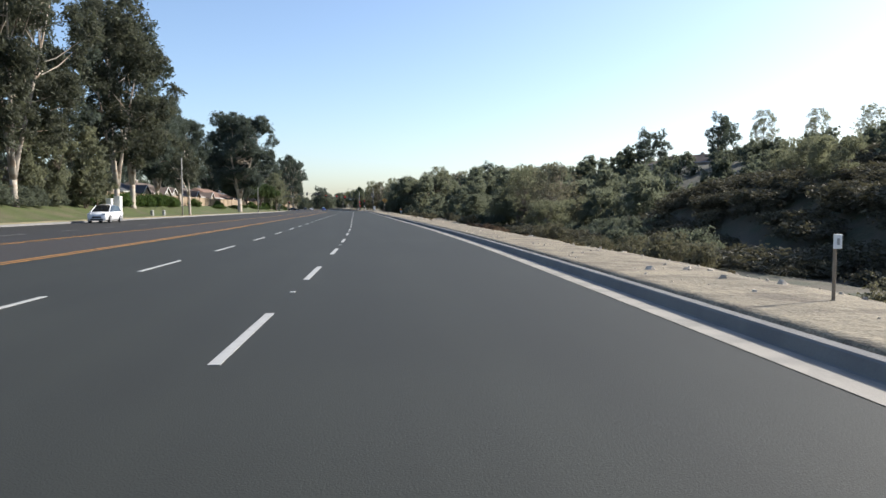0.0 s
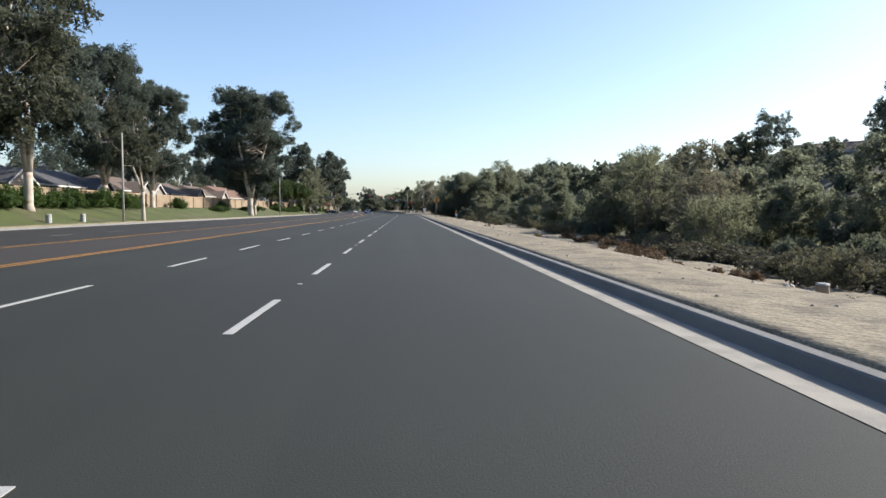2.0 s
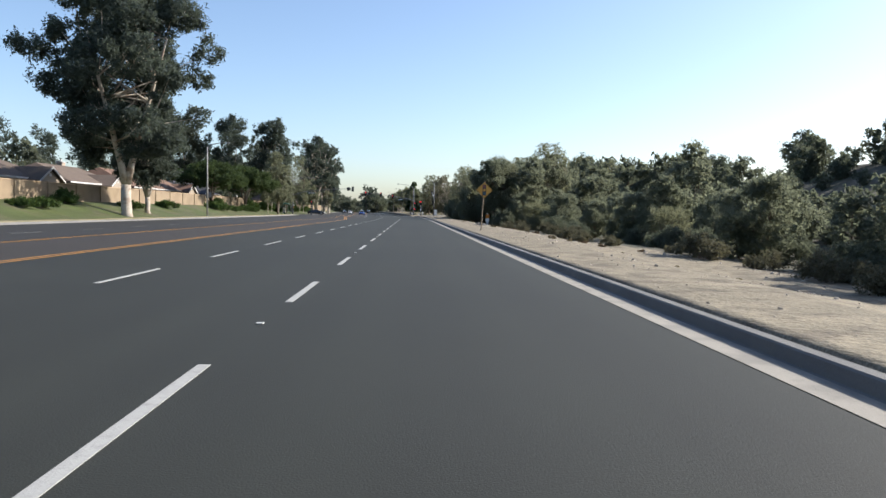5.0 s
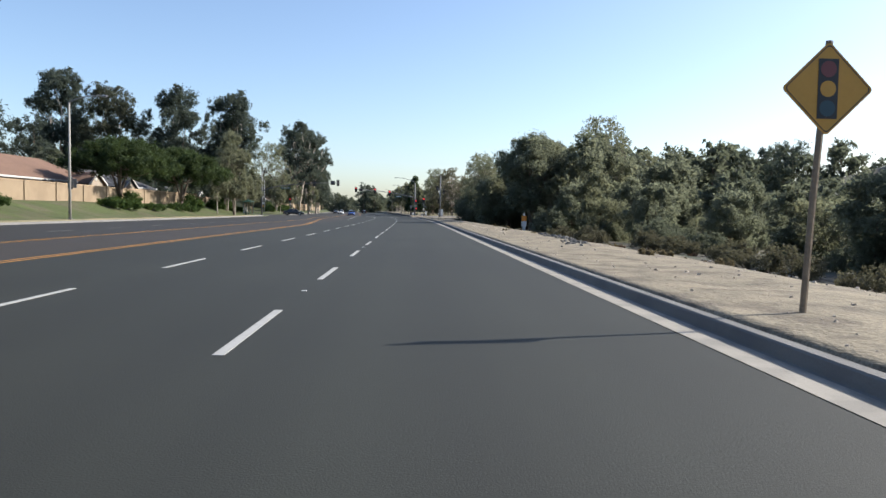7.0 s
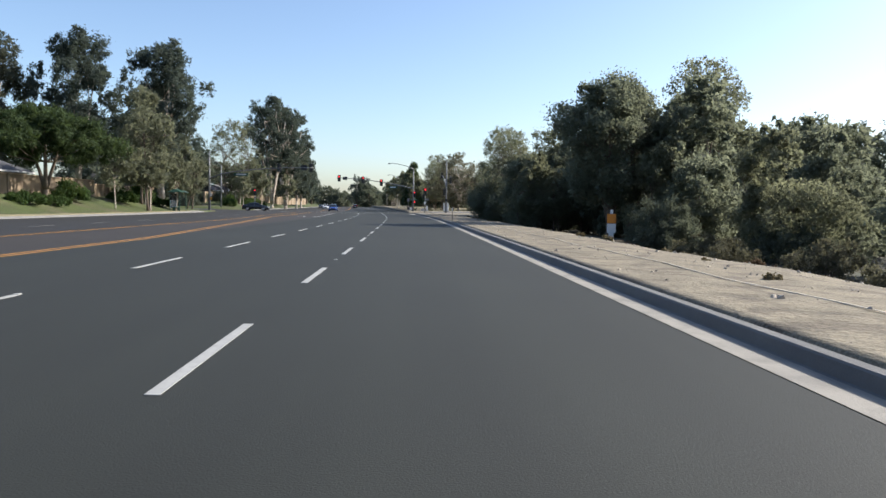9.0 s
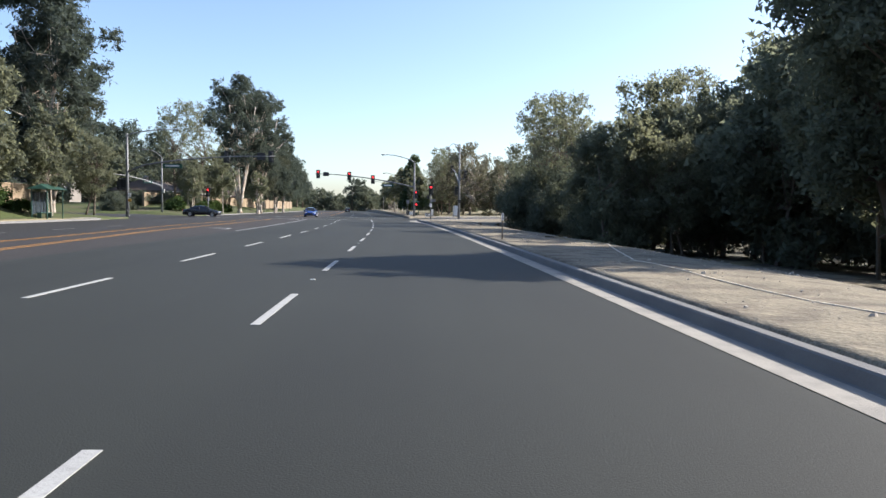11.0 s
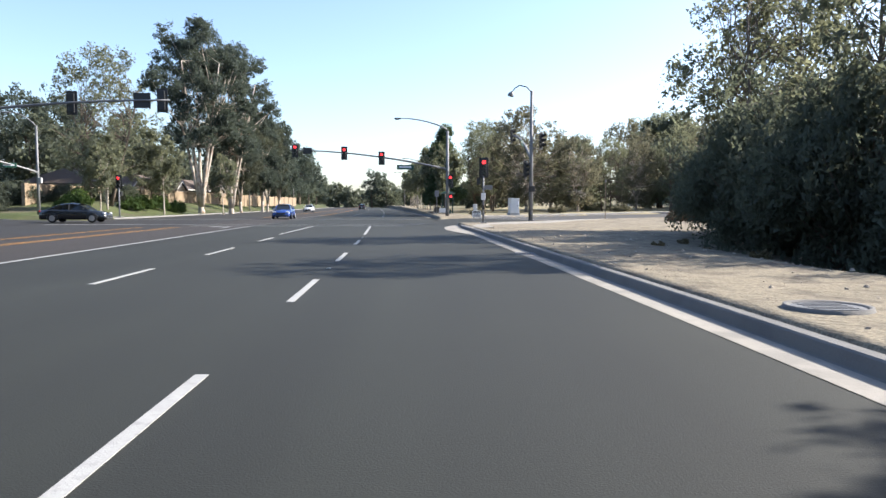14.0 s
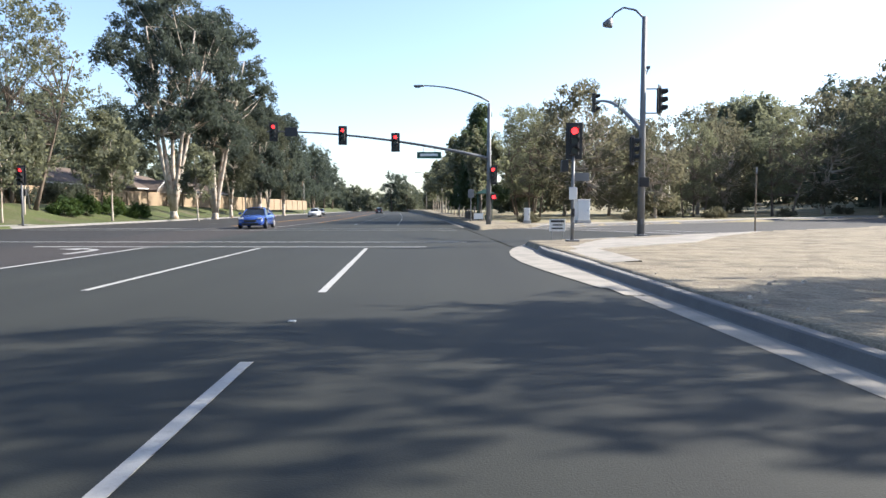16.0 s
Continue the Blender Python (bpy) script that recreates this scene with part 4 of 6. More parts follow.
# bushes along the thicket's edge
for x, y, s in ((14.8, 284.5, 0.8), (13.6, 279.5, 0.98), (13.9, 274, 1.05), (14.4, 268.5, 0.85), (15.6, 264, 0.6), (19.8, 271, 0.75), (17.5, 281, 0.9), (18, 274, 1.1), (17.6, 222, 0.6)):
    place(fine_bush, used, x, y, (x * 71) % 360, s, s * (1.35 if y > 260 else 1.1))
for i in range(32):
    y = 2 + i * 7.0 + rng.uniform(-2, 2)
    if 34 < y < 214:
        place(dark_bush, used, cx(y) + edge_u(y) + 4.5 + rng.uniform(0, 5), y, rng.uniform(0, 360), 0.42 + 0.3 * rng.random(), label="dense dark green bush at the edge of the thicket")
for i in range(62):
    if i < 34 and i % 3:
        continue
    y = 2 + i * 1.5 + rng.uniform(-2, 2) if i < 34 else 55 + (i - 34) * 6.0
    place(sage_bush, used, cx(y) + edge_u(y) - 0.2 + rng.uniform(0, 4.5 if i < 34 else 3.0), y, rng.uniform(0, 360), (0.35 if y < 30 else 0.4) + (0.35 if y < 30 else 0.75) * rng.random())
for i in range(40):
    y = 70 + i * 1.9 + rng.uniform(-1, 1) if i < 26 else 150 + (i - 26) * 5
    place(dry_bush, used, cx(y) + edge_u(y) - (5.0 if y < 130 else 2.5) + rng.uniform(0, 4.5), y, rng.uniform(0, 360), (0.5 if y < 130 else 0.28) + (0.6 if y < 130 else 0.35) * rng.random())
for i in range(60):
    y = rng.uniform(0, 280)
    place(tuft, used, cx(y) + rng.uniform(8.2, 14), y, rng.uniform(0, 360), 0.25 + 0.45 * rng.random())
brush = build_bush("hillside_brush", "coarse dark brush covering the hillside", 48, 3.0, 6.0, 30, 84, 0.95, 0.30, leaf_chaparral, stems=False)
for i in range(288):
    y = 4 + (i % 32) * 2.9 + rng.uniform(-2, 2)
    k = 0.6 + 0.4 * rng.random()
    place(brush, used, cx(y) + 24.5 + 3.2 * (i // 32) + rng.uniform(-2, 2), y, rng.uniform(0, 360), k, k * 0.55)
for i in range(300):
    y = 10 + rng.uniform(0, 240)
    x = cx(y) + rng.uniform(46, 125)
    place(distant, used, x, y, rng.uniform(0, 360), 0.17 + 0.17 * rng.random(), label="rounded dark brush on the hill slope")
for x, y, s in ((-32.5, 52, 0.6), (-32, 58, 0.62), (-32.8, 64, 0.55), (-32, 70, 0.5), (-32.6, 76, 0.55), (-33, 82, 0.45)):
    place(dark_bush, used, x, y, x * 77 % 360, s, label="dark evergreen bush under the eucalyptus trees")
for x, y, rz, s in ((-31.2, 82, 30, 1.25), (-32.6, 76, 140, 1.15), (-32.2, 88.5, 250, 1.05), (-33.5, 70, 80, 1.2), (-34.5, 60, 10, 1.25)):
    place(lit_column, used, x, y, rz, s, label="leafy olive green tree under the eucalyptus trees")
for i in range(14):
    place(dark_bush, used, -33.6 + rng.uniform(-1.6, 1.6), 44 + i * 3.3, i * 53, 0.36 + 0.2 * rng.random(), label="dark evergreen bush under the eucalyptus trees")
# shrubs on the lawn bank
for i in range(15):
    y = 88 + i * 2.9 + rng.uniform(-0.5, 0.5)
    place(hedge, used, -32.2 + rng.uniform(-0.4, 0.4), y, rng.uniform(0, 360), 0.85 + 0.3 * rng.random())
for x, y, s in ((-32.2, 146, 0.9), (-32, 171, 0.8), (-31.5, 250, 1.1), (-31.2, 262, 1.0), (-32.0, 270, 1.2), (-32.5, 229, 0.9), (-33.5, 337, 0.9), (-34, 341, 1.0), (-34, 346, 1.05), (-33, 350, 0.9), (-35, 328, 1.0), (-34, 324, 0.9)):
    place(hedge, used, x, y, x * 50 % 360, s)
for i in range(11):
    place(dark_bush, used, -40.5 + rng.uniform(-2.5, 3), 318.5 + i * 3.0, i * 77, 0.42 + 0.2 * rng.random(), label="dark evergreen bush in front of the garden wall")
for x, y, s in ((-30.4, 219, 1.0), (-29.6, 229, 0.8), (-29.8, 239, 0.9), (-30.2, 163, 0.8), (-30.0, 222, 0.9), (-30.5, 196, 0.9), (-30.2, 160, 0.7), (-30.2, 183, 0.8), (-30, 272, 0.9), (-29.5, 243, 0.8)):
    place(ice_plant, used, x, y, x * 90 % 360, s)
# beyond the crossing, right
for i in range(15):
    y = 341 + i * 7.5
    place(young, used, cx(y) + 7.6, y, i * 61, 0.95 + 0.25 * (i % 3) / 2, label="young street tree on the pavement strip")
for x, y, kind, s in ((10.2, 373, airy, 1.1), (2.7, 344.6, cone, 1.0), (1.6, 353, cone, 0.85), (8.2, 353, airy, 0.88), (13.4, 347, dry_syc, 1.14), (19.5, 344, dry_syc, 0.8), (25, 349, airy, 0.72), (13, 358, dry_syc, 1.05), (19, 362, dry_syc, 1.0), (23, 357, oak_c, 1.0), (12, 390, syc, 0.95), (29.5, 353, dry_syc, 0.8), (34, 350, airy, 0.85), (41, 355, dry_syc, 1.12), (47, 352, airy, 1.12), (31, 366, dry_syc, 1.15), (54, 360, dry_syc, 1.5), (62, 358, oak_b, 1.66), (40, 375, oak_a, 1.5), (24, 372, oak_a, 1.1), (70, 366, oak_a, 1.66), (58, 366, airy, 1.4), (78, 372, airy, 1.6)):
    place(kind, used, x, y, (x * 53 + y) % 360, s)
for i in range(14):
    y = 395 + i * 17
    place(oak_far, used, cx(y) + 18 + rng.uniform(0, 20), y, rng.uniform(0, 360), 0.75 + 0.25 * rng.random())
for i in range(5):
    s = 16 + i * 11.0
    x, y = off_side(s, 11.5 + rng.uniform(0, 2))
    place(sage_bush, used, x, y, i * 70, 0.5 + 0.3 * rng.random(), label="grey-brown brush beside the side street")

for x, y, s in ((17.6, 301.9, 1.0), (18.9, 302.6, 1.35), (20.6, 303.6, 1.5), (22.6, 304.6, 1.8), (20.0, 301.6, 1.2), (24.4, 306.0, 1.8)):
    place(dry_bush, used, x, y, x * 77 % 360, s, label="brown dried brush heap beside the side street")

# loose stones on the verge
stone = Shape()
for i in range(3600):
    y = rng.uniform(-8, 290)
    u = edge_u(y) + rng.uniform(-2.2, 1.0) if i % 8 == 0 else rng.uniform(5.75, 12.5)
    x, r = cx(y) + u, (0.035 + (0.09 if y < 30 else 0.17) * rng.random() ** 3) if i % 8 == 0 else 0.014 + 0.045 * rng.random() ** 3
    z = ground_z(x, y) + r * 0.2
    a = [(r * (0.7 + 0.6 * rng.random()) * math.cos(k * math.tau / 6), r * (0.7 + 0.6 * rng.random()) * math.sin(k * math.tau / 6)) for k in range(6)]
    stone.add([(x + p, y + q, z - r * 0.4) for p, q in a] + [(x + p * (0.35 + 0.4 * rng.random()), y + q * (0.35 + 0.4 * rng.random()), z + r * (0.1 + 0.55 * rng.random())) for p, q in a], [tuple(range(6))[::-1], tuple(range(6, 12))] + [(k, (k + 1) % 6, 6 + (k + 1) % 6, 6 + k) for k in range(6)])
tagged(part("loose_stones", stone, rock_mat), "pale stones and clods scattered on the dirt", "stones", kind="stuff")
for y0, y1 in ((67.2, 101), (182.4, 229)):
    edging = Shape().sweep([(-0.022, 0.0), (-0.015, 0.01), (0.015, 0.01), (0.022, 0.0)], [(cx(y) + 7.35 + 0.05 * math.sin(y * 0.11), y, ground_z(cx(y) + 7.35, y) + 0.01, 1, 0) for y in np.arange(y0, y1, 1.6)])
    tagged(part("ground_edging", edging, pipe_mat), "thin pale edging strip along the dirt verge", "edging")
bend = np.array(((7.35, 229), (8.3, 234), (10, 241), (13.5, 250), (18.5, 262), (24, 269.5), (28.5, 275)))
bend_s = np.linspace(0, 6, 40)
bend_x, bend_y = np.interp(bend_s, range(7), bend[:, 0]), np.interp(bend_s, range(7), bend[:, 1])
edging = Shape().sweep([(-0.025, 0.0), (-0.018, 0.014), (0.018, 0.014), (0.025, 0.0)], [(x, y, ground_z(x, y) + 0.01, 0.87, -0.5) for x, y in zip(bend_x, bend_y)])
tagged(part("ground_edging", edging, pipe_mat), "pale edging strip of the trail into the trees", "edging")
trail_at = np.array(((8.3, 244.2), (9.4, 243.1), (11.5, 242.5), (13.8, 242.8), (17.0, 245.0), (20.5, 249.5), (25, 254)))
trail_s = np.linspace(0, 6, 40)
trail_st = []
for x, y in zip(np.interp(trail_s, range(7), trail_at[:, 0]), np.interp(trail_s, range(7), trail_at[:, 1])):
    trail_st.append((x, y, max(ground_z(x, y + d) for d in (-0.8, -0.4, 0, 0.4, 0.8)) + 0.03, 0.2, -0.98))
trail = Shape().sweep([(-0.95, -0.25), (-0.7, 0.0), (0, 0.02), (0.7, 0.0), (0.95, -0.25)], trail_st)
tagged(part("trail", trail, dry_grass, smooth=True), "pale dusty footpath leading into the trees", "path", kind="structure")
rubble = Shape()
for i in range(130):
    k = rng.random()
    x, y, r = 9.6 - 1.5 * k * k + rng.uniform(-0.5, 0.5), 182 - 15 * k + rng.uniform(-0.6, 0.6), 0.04 + 0.10 * rng.random() ** 2
    z = ground_z(x, y)
    ring = [(r * rng.uniform(0.7, 1.2) * math.cos(q * math.tau / 6), r * rng.uniform(0.7, 1.2) * math.sin(q * math.tau / 6)) for q in range(6)]
    rubble.add([(x + a, y + b, z - 0.03) for a, b in ring] + [(x + a * rng.uniform(0.4, 0.9), y + b * rng.uniform(0.4, 0.9), z + r * rng.uniform(0.45, 1.0)) for a, b in ring], [tuple(range(6, 12))] + [(q, (q + 1) % 6, 6 + (q + 1) % 6, 6 + q) for q in range(6)])
tagged(part("rubble", rubble, curb_mat), "low heap of broken grey rock along the verge", "rubble", kind="stuff")
snag = Shape().tube([(0, 0, -0.3), (0.1, 0, 3), (0.35, 0.1, 6), (0.9, 0.1, 9.5), (1.25, 0.1, 11.6)], [0.16, 0.13, 0.1, 0.06, 0.02], 7).tube([(0.35, 0.1, 6), (0.0, 0.2, 7.2), (-0.2, 0.2, 8.2)], [0.06, 0.04, 0.015], 6).tube([(0.9, 0.1, 9.5), (1.5, 0.0, 10.4)], [0.04, 0.015], 6)
dead = part("dead_tree", snag, bark_brown, smooth=True)
dead.matrix_basis = pose(33.6, 111.5, ground_z(33.6, 111.5))
tagged(dead, "bare grey dead trunk standing in the thicket", "tree")


# ---- houses and garden wall ----
def garden_wall(x, y0, y1, base, top):
    """Stucco panels between pilasters, each with a cap."""
    wall = empty("garden_wall", "tan stucco garden wall with darker cap and pilasters", "wall")
    tagged(wall, kind="structure")
    y = y0
    while y < y1 - 1:
        e = min(y + 6.0, y1)
        z0, z1 = base, top
        part("wall_panel", Shape().box((x, (y + e) / 2, (z0 + z1) / 2 - 0.2), (0.2, e - y - 0.4, z1 - z0 + 0.4)), stucco_tan, wall)
        part("wall_cap", Shape().box((x, (y + e) / 2, z1 + 0.04), (0.3, e - y - 0.4, 0.08), 0.01), cap_tan, wall)
        part("pilaster", Shape().box((x + 0.03, y, (z0 + z1) / 2 - 0.15), (0.36, 0.4, z1 - z0 + 0.5), 0.015), stucco_tan, wall)
        y = e
    return wall


garden_wall(-34.0, 40, 262, 1.5, 3.55)
garden_wall(-39.5, 326, 470, 1.5, 3.4)
garden_wall(-35.0, 262, 284, 1.2, 3.2)


def house(x, y, wide, deep, roof, wall_mat, gable_at=(), ridge=2.5, chimney=0.0, turned=False, z0=1.7):
    """A single-storey house: ridge along y, gabled ends facing the road where asked for."""
    h = empty("house", "single-storey stucco house with a low shingled roof", "house")
    h.matrix_basis = pose(x, y, z0)
    eave = 2.55
    part("wall", Shape().box((0, 0, eave / 2 - 0.2), (deep, wide, eave + 0.4)), wall_mat, h)
    o = 0.55
    rise = ridge
    v = [(-deep / 2 - o, -wide / 2 - o, eave), (deep / 2 + o, -wide / 2 - o, eave), (deep / 2 + o, wide / 2 + o, eave), (-deep / 2 - o, wide / 2 + o, eave), (0, -wide / 2 + 2.2, eave + rise), (0, wide / 2 - 2.2, eave + rise)]
    r = Shape().add([(a, b, c + 0.12) for a, b, c in v] + [(a, b, c - 0.06) for a, b, c in v[:4]], [(1, 2, 5, 4), (3, 0, 4, 5), (0, 1, 4), (2, 3, 5), (6, 7, 1, 0), (7, 8, 2, 1), (8, 9, 3, 2), (9, 6, 0, 3), (9, 8, 7, 6)])
    part("roof", r, roof, h)
    fascia = Shape().box((deep / 2 + o + 0.02, 0, eave + 0.03), (0.05, wide + 2 * o + 0.08, 0.2))
    part("fascia", fascia, trim_white, h)
    for g, gw in gable_at:
        gx, gh = deep / 2 + 1.7, gw * 0.27
        part("gable_wall", Shape().prism([(-gw / 2 + 0.3, 0), (gw / 2 - 0.3, 0), (gw / 2 - 0.3, eave), (0, eave + gh - 0.12), (-gw / 2 + 0.3, eave)], 2.4, pose(gx, g, 0, 90, 0, 90) @ pose(0, 0, -2.4)), wall_mat, h)
        ro = Shape()
        for sgn in (-1, 1):
            a, b = (sgn * gw / 2 + sgn * 0.35, eave - 0.12), (0, eave + gh + 0.12)
            ro.add([(gx + 0.35, g + a[0], a[1]), (gx + 0.35, g, b[1]), (0.2, g, b[1]), (0.2, g + a[0], a[1]), (gx + 0.35, g + a[0], a[1] - 0.14), (gx + 0.35, g, b[1] - 0.14), (0.2, g, b[1] - 0.14), (0.2, g + a[0], a[1] - 0.14)],
                   [(0, 1, 2, 3)[::sgn], (4, 7, 6, 5)[::sgn], (0, 4, 5, 1)[::sgn], (0, 3, 7, 4)[::sgn]])
        part("gable_roof", ro, roof, h)
        bd = Shape()
        for sgn in (-1, 1):
            ya, yb = g + sgn * (gw / 2 + 0.4), g
            za, zb = eave - 0.14, eave + gh + 0.12
            bd.add([(gx + 0.38, ya, za - 0.2), (gx + 0.38, yb, zb - 0.24), (gx + 0.38, yb, zb + 0.02), (gx + 0.38, ya, za + 0.04), (gx + 0.33, ya, za - 0.2), (gx + 0.33, yb, zb - 0.24), (gx + 0.33, yb, zb + 0.02), (gx + 0.33, ya, za + 0.04)],
                   [(0, 1, 2, 3), (7, 6, 5, 4), (3, 2, 6, 7), (0, 4, 5, 1), (0, 3, 7, 4)])
        part("barge_board", bd, trim_white, h)
        vent = part("attic_vent", Shape().box((gx + 0.02, g, eave + gh * 0.4), (0.06, 0.5, 0.35), 0.01), trim_white, h)
    for k in (-0.28, 0.12, 0.33):
        w = part("window", Shape().box((deep / 2 + 0.02, wide * k, 1.55), (0.08, 1.5, 1.1), 0.01), trim_white, h, "white framed window")
        part("pane", Shape().box((deep / 2 + 0.065, wide * k, 1.55), (0.02, 1.3, 0.9)), window_glass, w, "dark glass pane")
    if chimney:
        c = part("chimney", Shape().box((-0.6, chimney, eave + rise * 0.75), (0.75, 0.95, 2.4), 0.02), house_wall, h, "stucco chimney")
        part("chimney_cap", Shape().box((-0.6, chimney, eave + rise * 0.75 + 1.25), (0.9, 1.1, 0.12), 0.01).tube([(-0.6, chimney, eave + rise * 0.75 + 1.3), (-0.6, chimney, eave + rise * 0.75 + 1.65)], 0.14, 8), trim_white, c)
    return h


for x, y, wide, deep, roof, wall_mat, gables, ridge, chim in (
    (-44, 70, 16, 9, roof_brown, house_wall, ((3, 5.5),), 2.3, -4), (-43.5, 92, 15, 9, roof_brown, house_wall, ((2.0, 5.0),), 2.3, -4), (-44, 114, 17, 9, roof_grey, house_wall, ((-1, 5.2),), 2.2, 5),
    (-45.5, 134, 16, 10, roof_grey, house_wall, ((2, 5.0),), 2.3, 1), (-45.5, 156, 19, 10, roof_brown, house_wall_grey, ((-4.6, 5.2), (1.4, 5.0)), 2.4, -1), (-46, 178.5, 17, 10, roof_brown, house_wall, ((5, 5.0),), 2.3, -2),
    (-46, 199.5, 16, 10, roof_brown, house_wall, ((3, 5.0),), 2.4, 2), (-46, 223.5, 27, 11.5, roof_tile, house_wall, ((10.5, 4.8),), 2.9, -2), (-46, 252, 18, 10, roof_grey, house_wall, ((-5, 4.5),), 2.3, 3),
    (-62, 334, 18, 10, roof_grey, house_wall_grey, ((-3, 5.0), (4, 5)), 2.4, 1), (-51, 364, 18, 10, roof_brown, house_wall, ((2, 5),), 2.3, -3), (-51, 388, 18, 10, roof_brown, house_wall, ((-3, 5),), 2.3, 4), (-51, 412, 18, 10, roof_brown, house_wall, ((-3, 5),), 2.3, 4)):
    tagged(house(x, y, wide, deep, roof, wall_mat, gables, ridge, chim), {"grey_shingle": "stucco house with a grey shingle roof behind the wall", "brown_shingle": "stucco house with a brown shingle roof behind the wall", "clay_tile": "stucco house with a clay tile roof and chimney"}[roof.name])
hill_house = house(104, 196, 22, 11, roof_brown, house_wall, ((0, 6),), 2.6, 3, z0=ground_z(104, 196) + 0.2)
tagged(hill_house, "pale house with a brown roof on the hilltop")
hill_house.matrix_basis = pose(101, 200, ground_z(101, 200) - 1.3, 0, 0, 215)


# ---- street furniture ----
def head_shape():
    sh = Shape().box((0, 0, 0), (0.34, 0.2, 1.06), 0.02)
    for k in (-1, 0, 1):
        ring = [(0.15 * math.cos(a), -0.1, 0.35 * k + 0.15 * math.sin(a)) for a in np.linspace(-0.5, math.pi + 0.5, 9)]
        out = [(x, -0.34 if i not in (0, 8) else -0.2, z) for i, (x, y, z) in enumerate(ring)]
        sh.add(ring + out, [(i, i + 1, 10 + i, 9 + i) for i in range(8)] + [(i + 9, i + 10, i + 1, i) for i in range(8)])
    return sh


HEAD = head_shape().mesh("signal_head")
BACK = Shape().box((0, 0.0, 0), (0.60, 0.02, 1.32), 0.005).mesh("backplate")
LENS = Shape().tube([(0, 0, 0), (0, -0.02, 0)], 0.125, 14).mesh("lens")
LENS_RED = Shape().tube([(0, 0, 0), (0, -0.02, 0)], 0.125, 14).mesh("lit_lens")


def signal_head(parent, x, y, z, rz=0.0, lit=True, plate=True):
    head = part("signal_head", HEAD, black_plastic, parent)
    head.matrix_basis = pose(x, y, z, 0, 0, rz)
    if plate:
        part("backplate", BACK, black_plastic, head)
    for k, on in ((1, lit), (0, False), (-1, False)):
        lens = part("lens", LENS_RED if on else LENS, lens_red if on else lens_off, head, "glowing red lens" if on else "unlit lens")
        lens.matrix_basis = pose(0, -0.105, 0.35 * k)
    return head


def walk_light(parent, x, y, z, rz=0.0):
    box = part("crossing_light", Shape().box((0, 0, 0), (0.42, 0.24, 0.44), 0.02).box((0, -0.16, 0.2), (0.44, 0.12, 0.02)), black_plastic, parent, "black crossing light box")
    box.matrix_basis = pose(x, y, z, 0, 0, rz)
    face = part("display", Shape().box((0, -0.125, 0), (0.22, 0.01, 0.24)), lens_red, box, "glowing red display") if rz == 0.0 else None
    return box


def name_sign(parent, x, y, z, rz, w=1.7, h=0.46):
    sign = part("street_name_sign", Shape().box((0, 0, 0), (w, 0.04, h), 0.01), sign_green, parent, "green street name sign")
    sign.matrix_basis = pose(x, y, z, 0, 0, rz)
    part("sign_text_bar", Shape().box((0, -0.024, 0.02), (w * 0.72, 0.004, h * 0.36)), sign_white, sign, "white lettering bar")
    for d in (-0.4, 0.4):
        part("sign_bracket", Shape().tube([(d, 0, h / 2), (d, 0, h / 2 + 0.3)], 0.02, 6), galvanised, sign)
    return sign


def cobra_lamp(parent, base_z, dx, dy, reach, top=9.0, lift=1.0, drop=False):
    """A curved bracket from the pole's top and its lamp head."""
    pts = [(dx * reach * f, dy * reach * f, top + lift * math.sin(f * math.pi / 2) ** 0.8) for f in np.linspace(0, 1, 8)]
    part("lamp_arm", Shape().tube(pts, [0.075 - 0.03 * f for f in np.linspace(0, 1, 8)], 8), galvanised, parent, smooth=True)
    end = Vector(pts[-1])
    head = Shape().box((0.32, 0, -0.02), (0.72, 0.28, 0.14), 0.05).box((0.42, 0, -0.11), (0.4, 0.22, 0.06), 0.02)
    ob = part("lamp_head", head, galvanised, parent, "grey cobra-head lamp")
    ob.matrix_basis = Matrix.Translation(end) @ pose(0, 0, 0, 0, 0, math.degrees(math.atan2(dy, dx)))


def pole_shaft(parent, top, r0=0.14, r1=0.08, mat=None):
    part("shaft", Shape().tube([(0, 0, -0.1), (0, 0, top * 0.5), (0, 0, top)], [r0, (r0 + r1) / 2, r1], 12), mat or galvanised, parent, smooth=True)
    part("base_plate", Shape().box((0, 0, 0.03), (0.45, 0.45, 0.06), 0.01), galvanised, parent)
    part("hand_hole_cover", Shape().box((0, -r0 * 0.92, 0.6), (0.12, 0.03, 0.25), 0.01), galvanised, parent)


def mast_arm(parent, dx, dy, z0, z1, reach, bow=0.9):
    pts = [(dx * reach * f, dy * reach * f, z0 + (z1 - z0) * math.sin(f * math.pi / 2) ** bow) for f in np.linspace(0, 1, 10)]
    part("mast_arm", Shape().tube(pts, [0.11 - 0.06 * f for f in np.linspace(0, 1, 10)], 10), galvanised, parent, smooth=True)
    return lambda d: np.interp(d, [math.hypot(p[0], p[1]) for p in pts], [p[2] for p in pts])


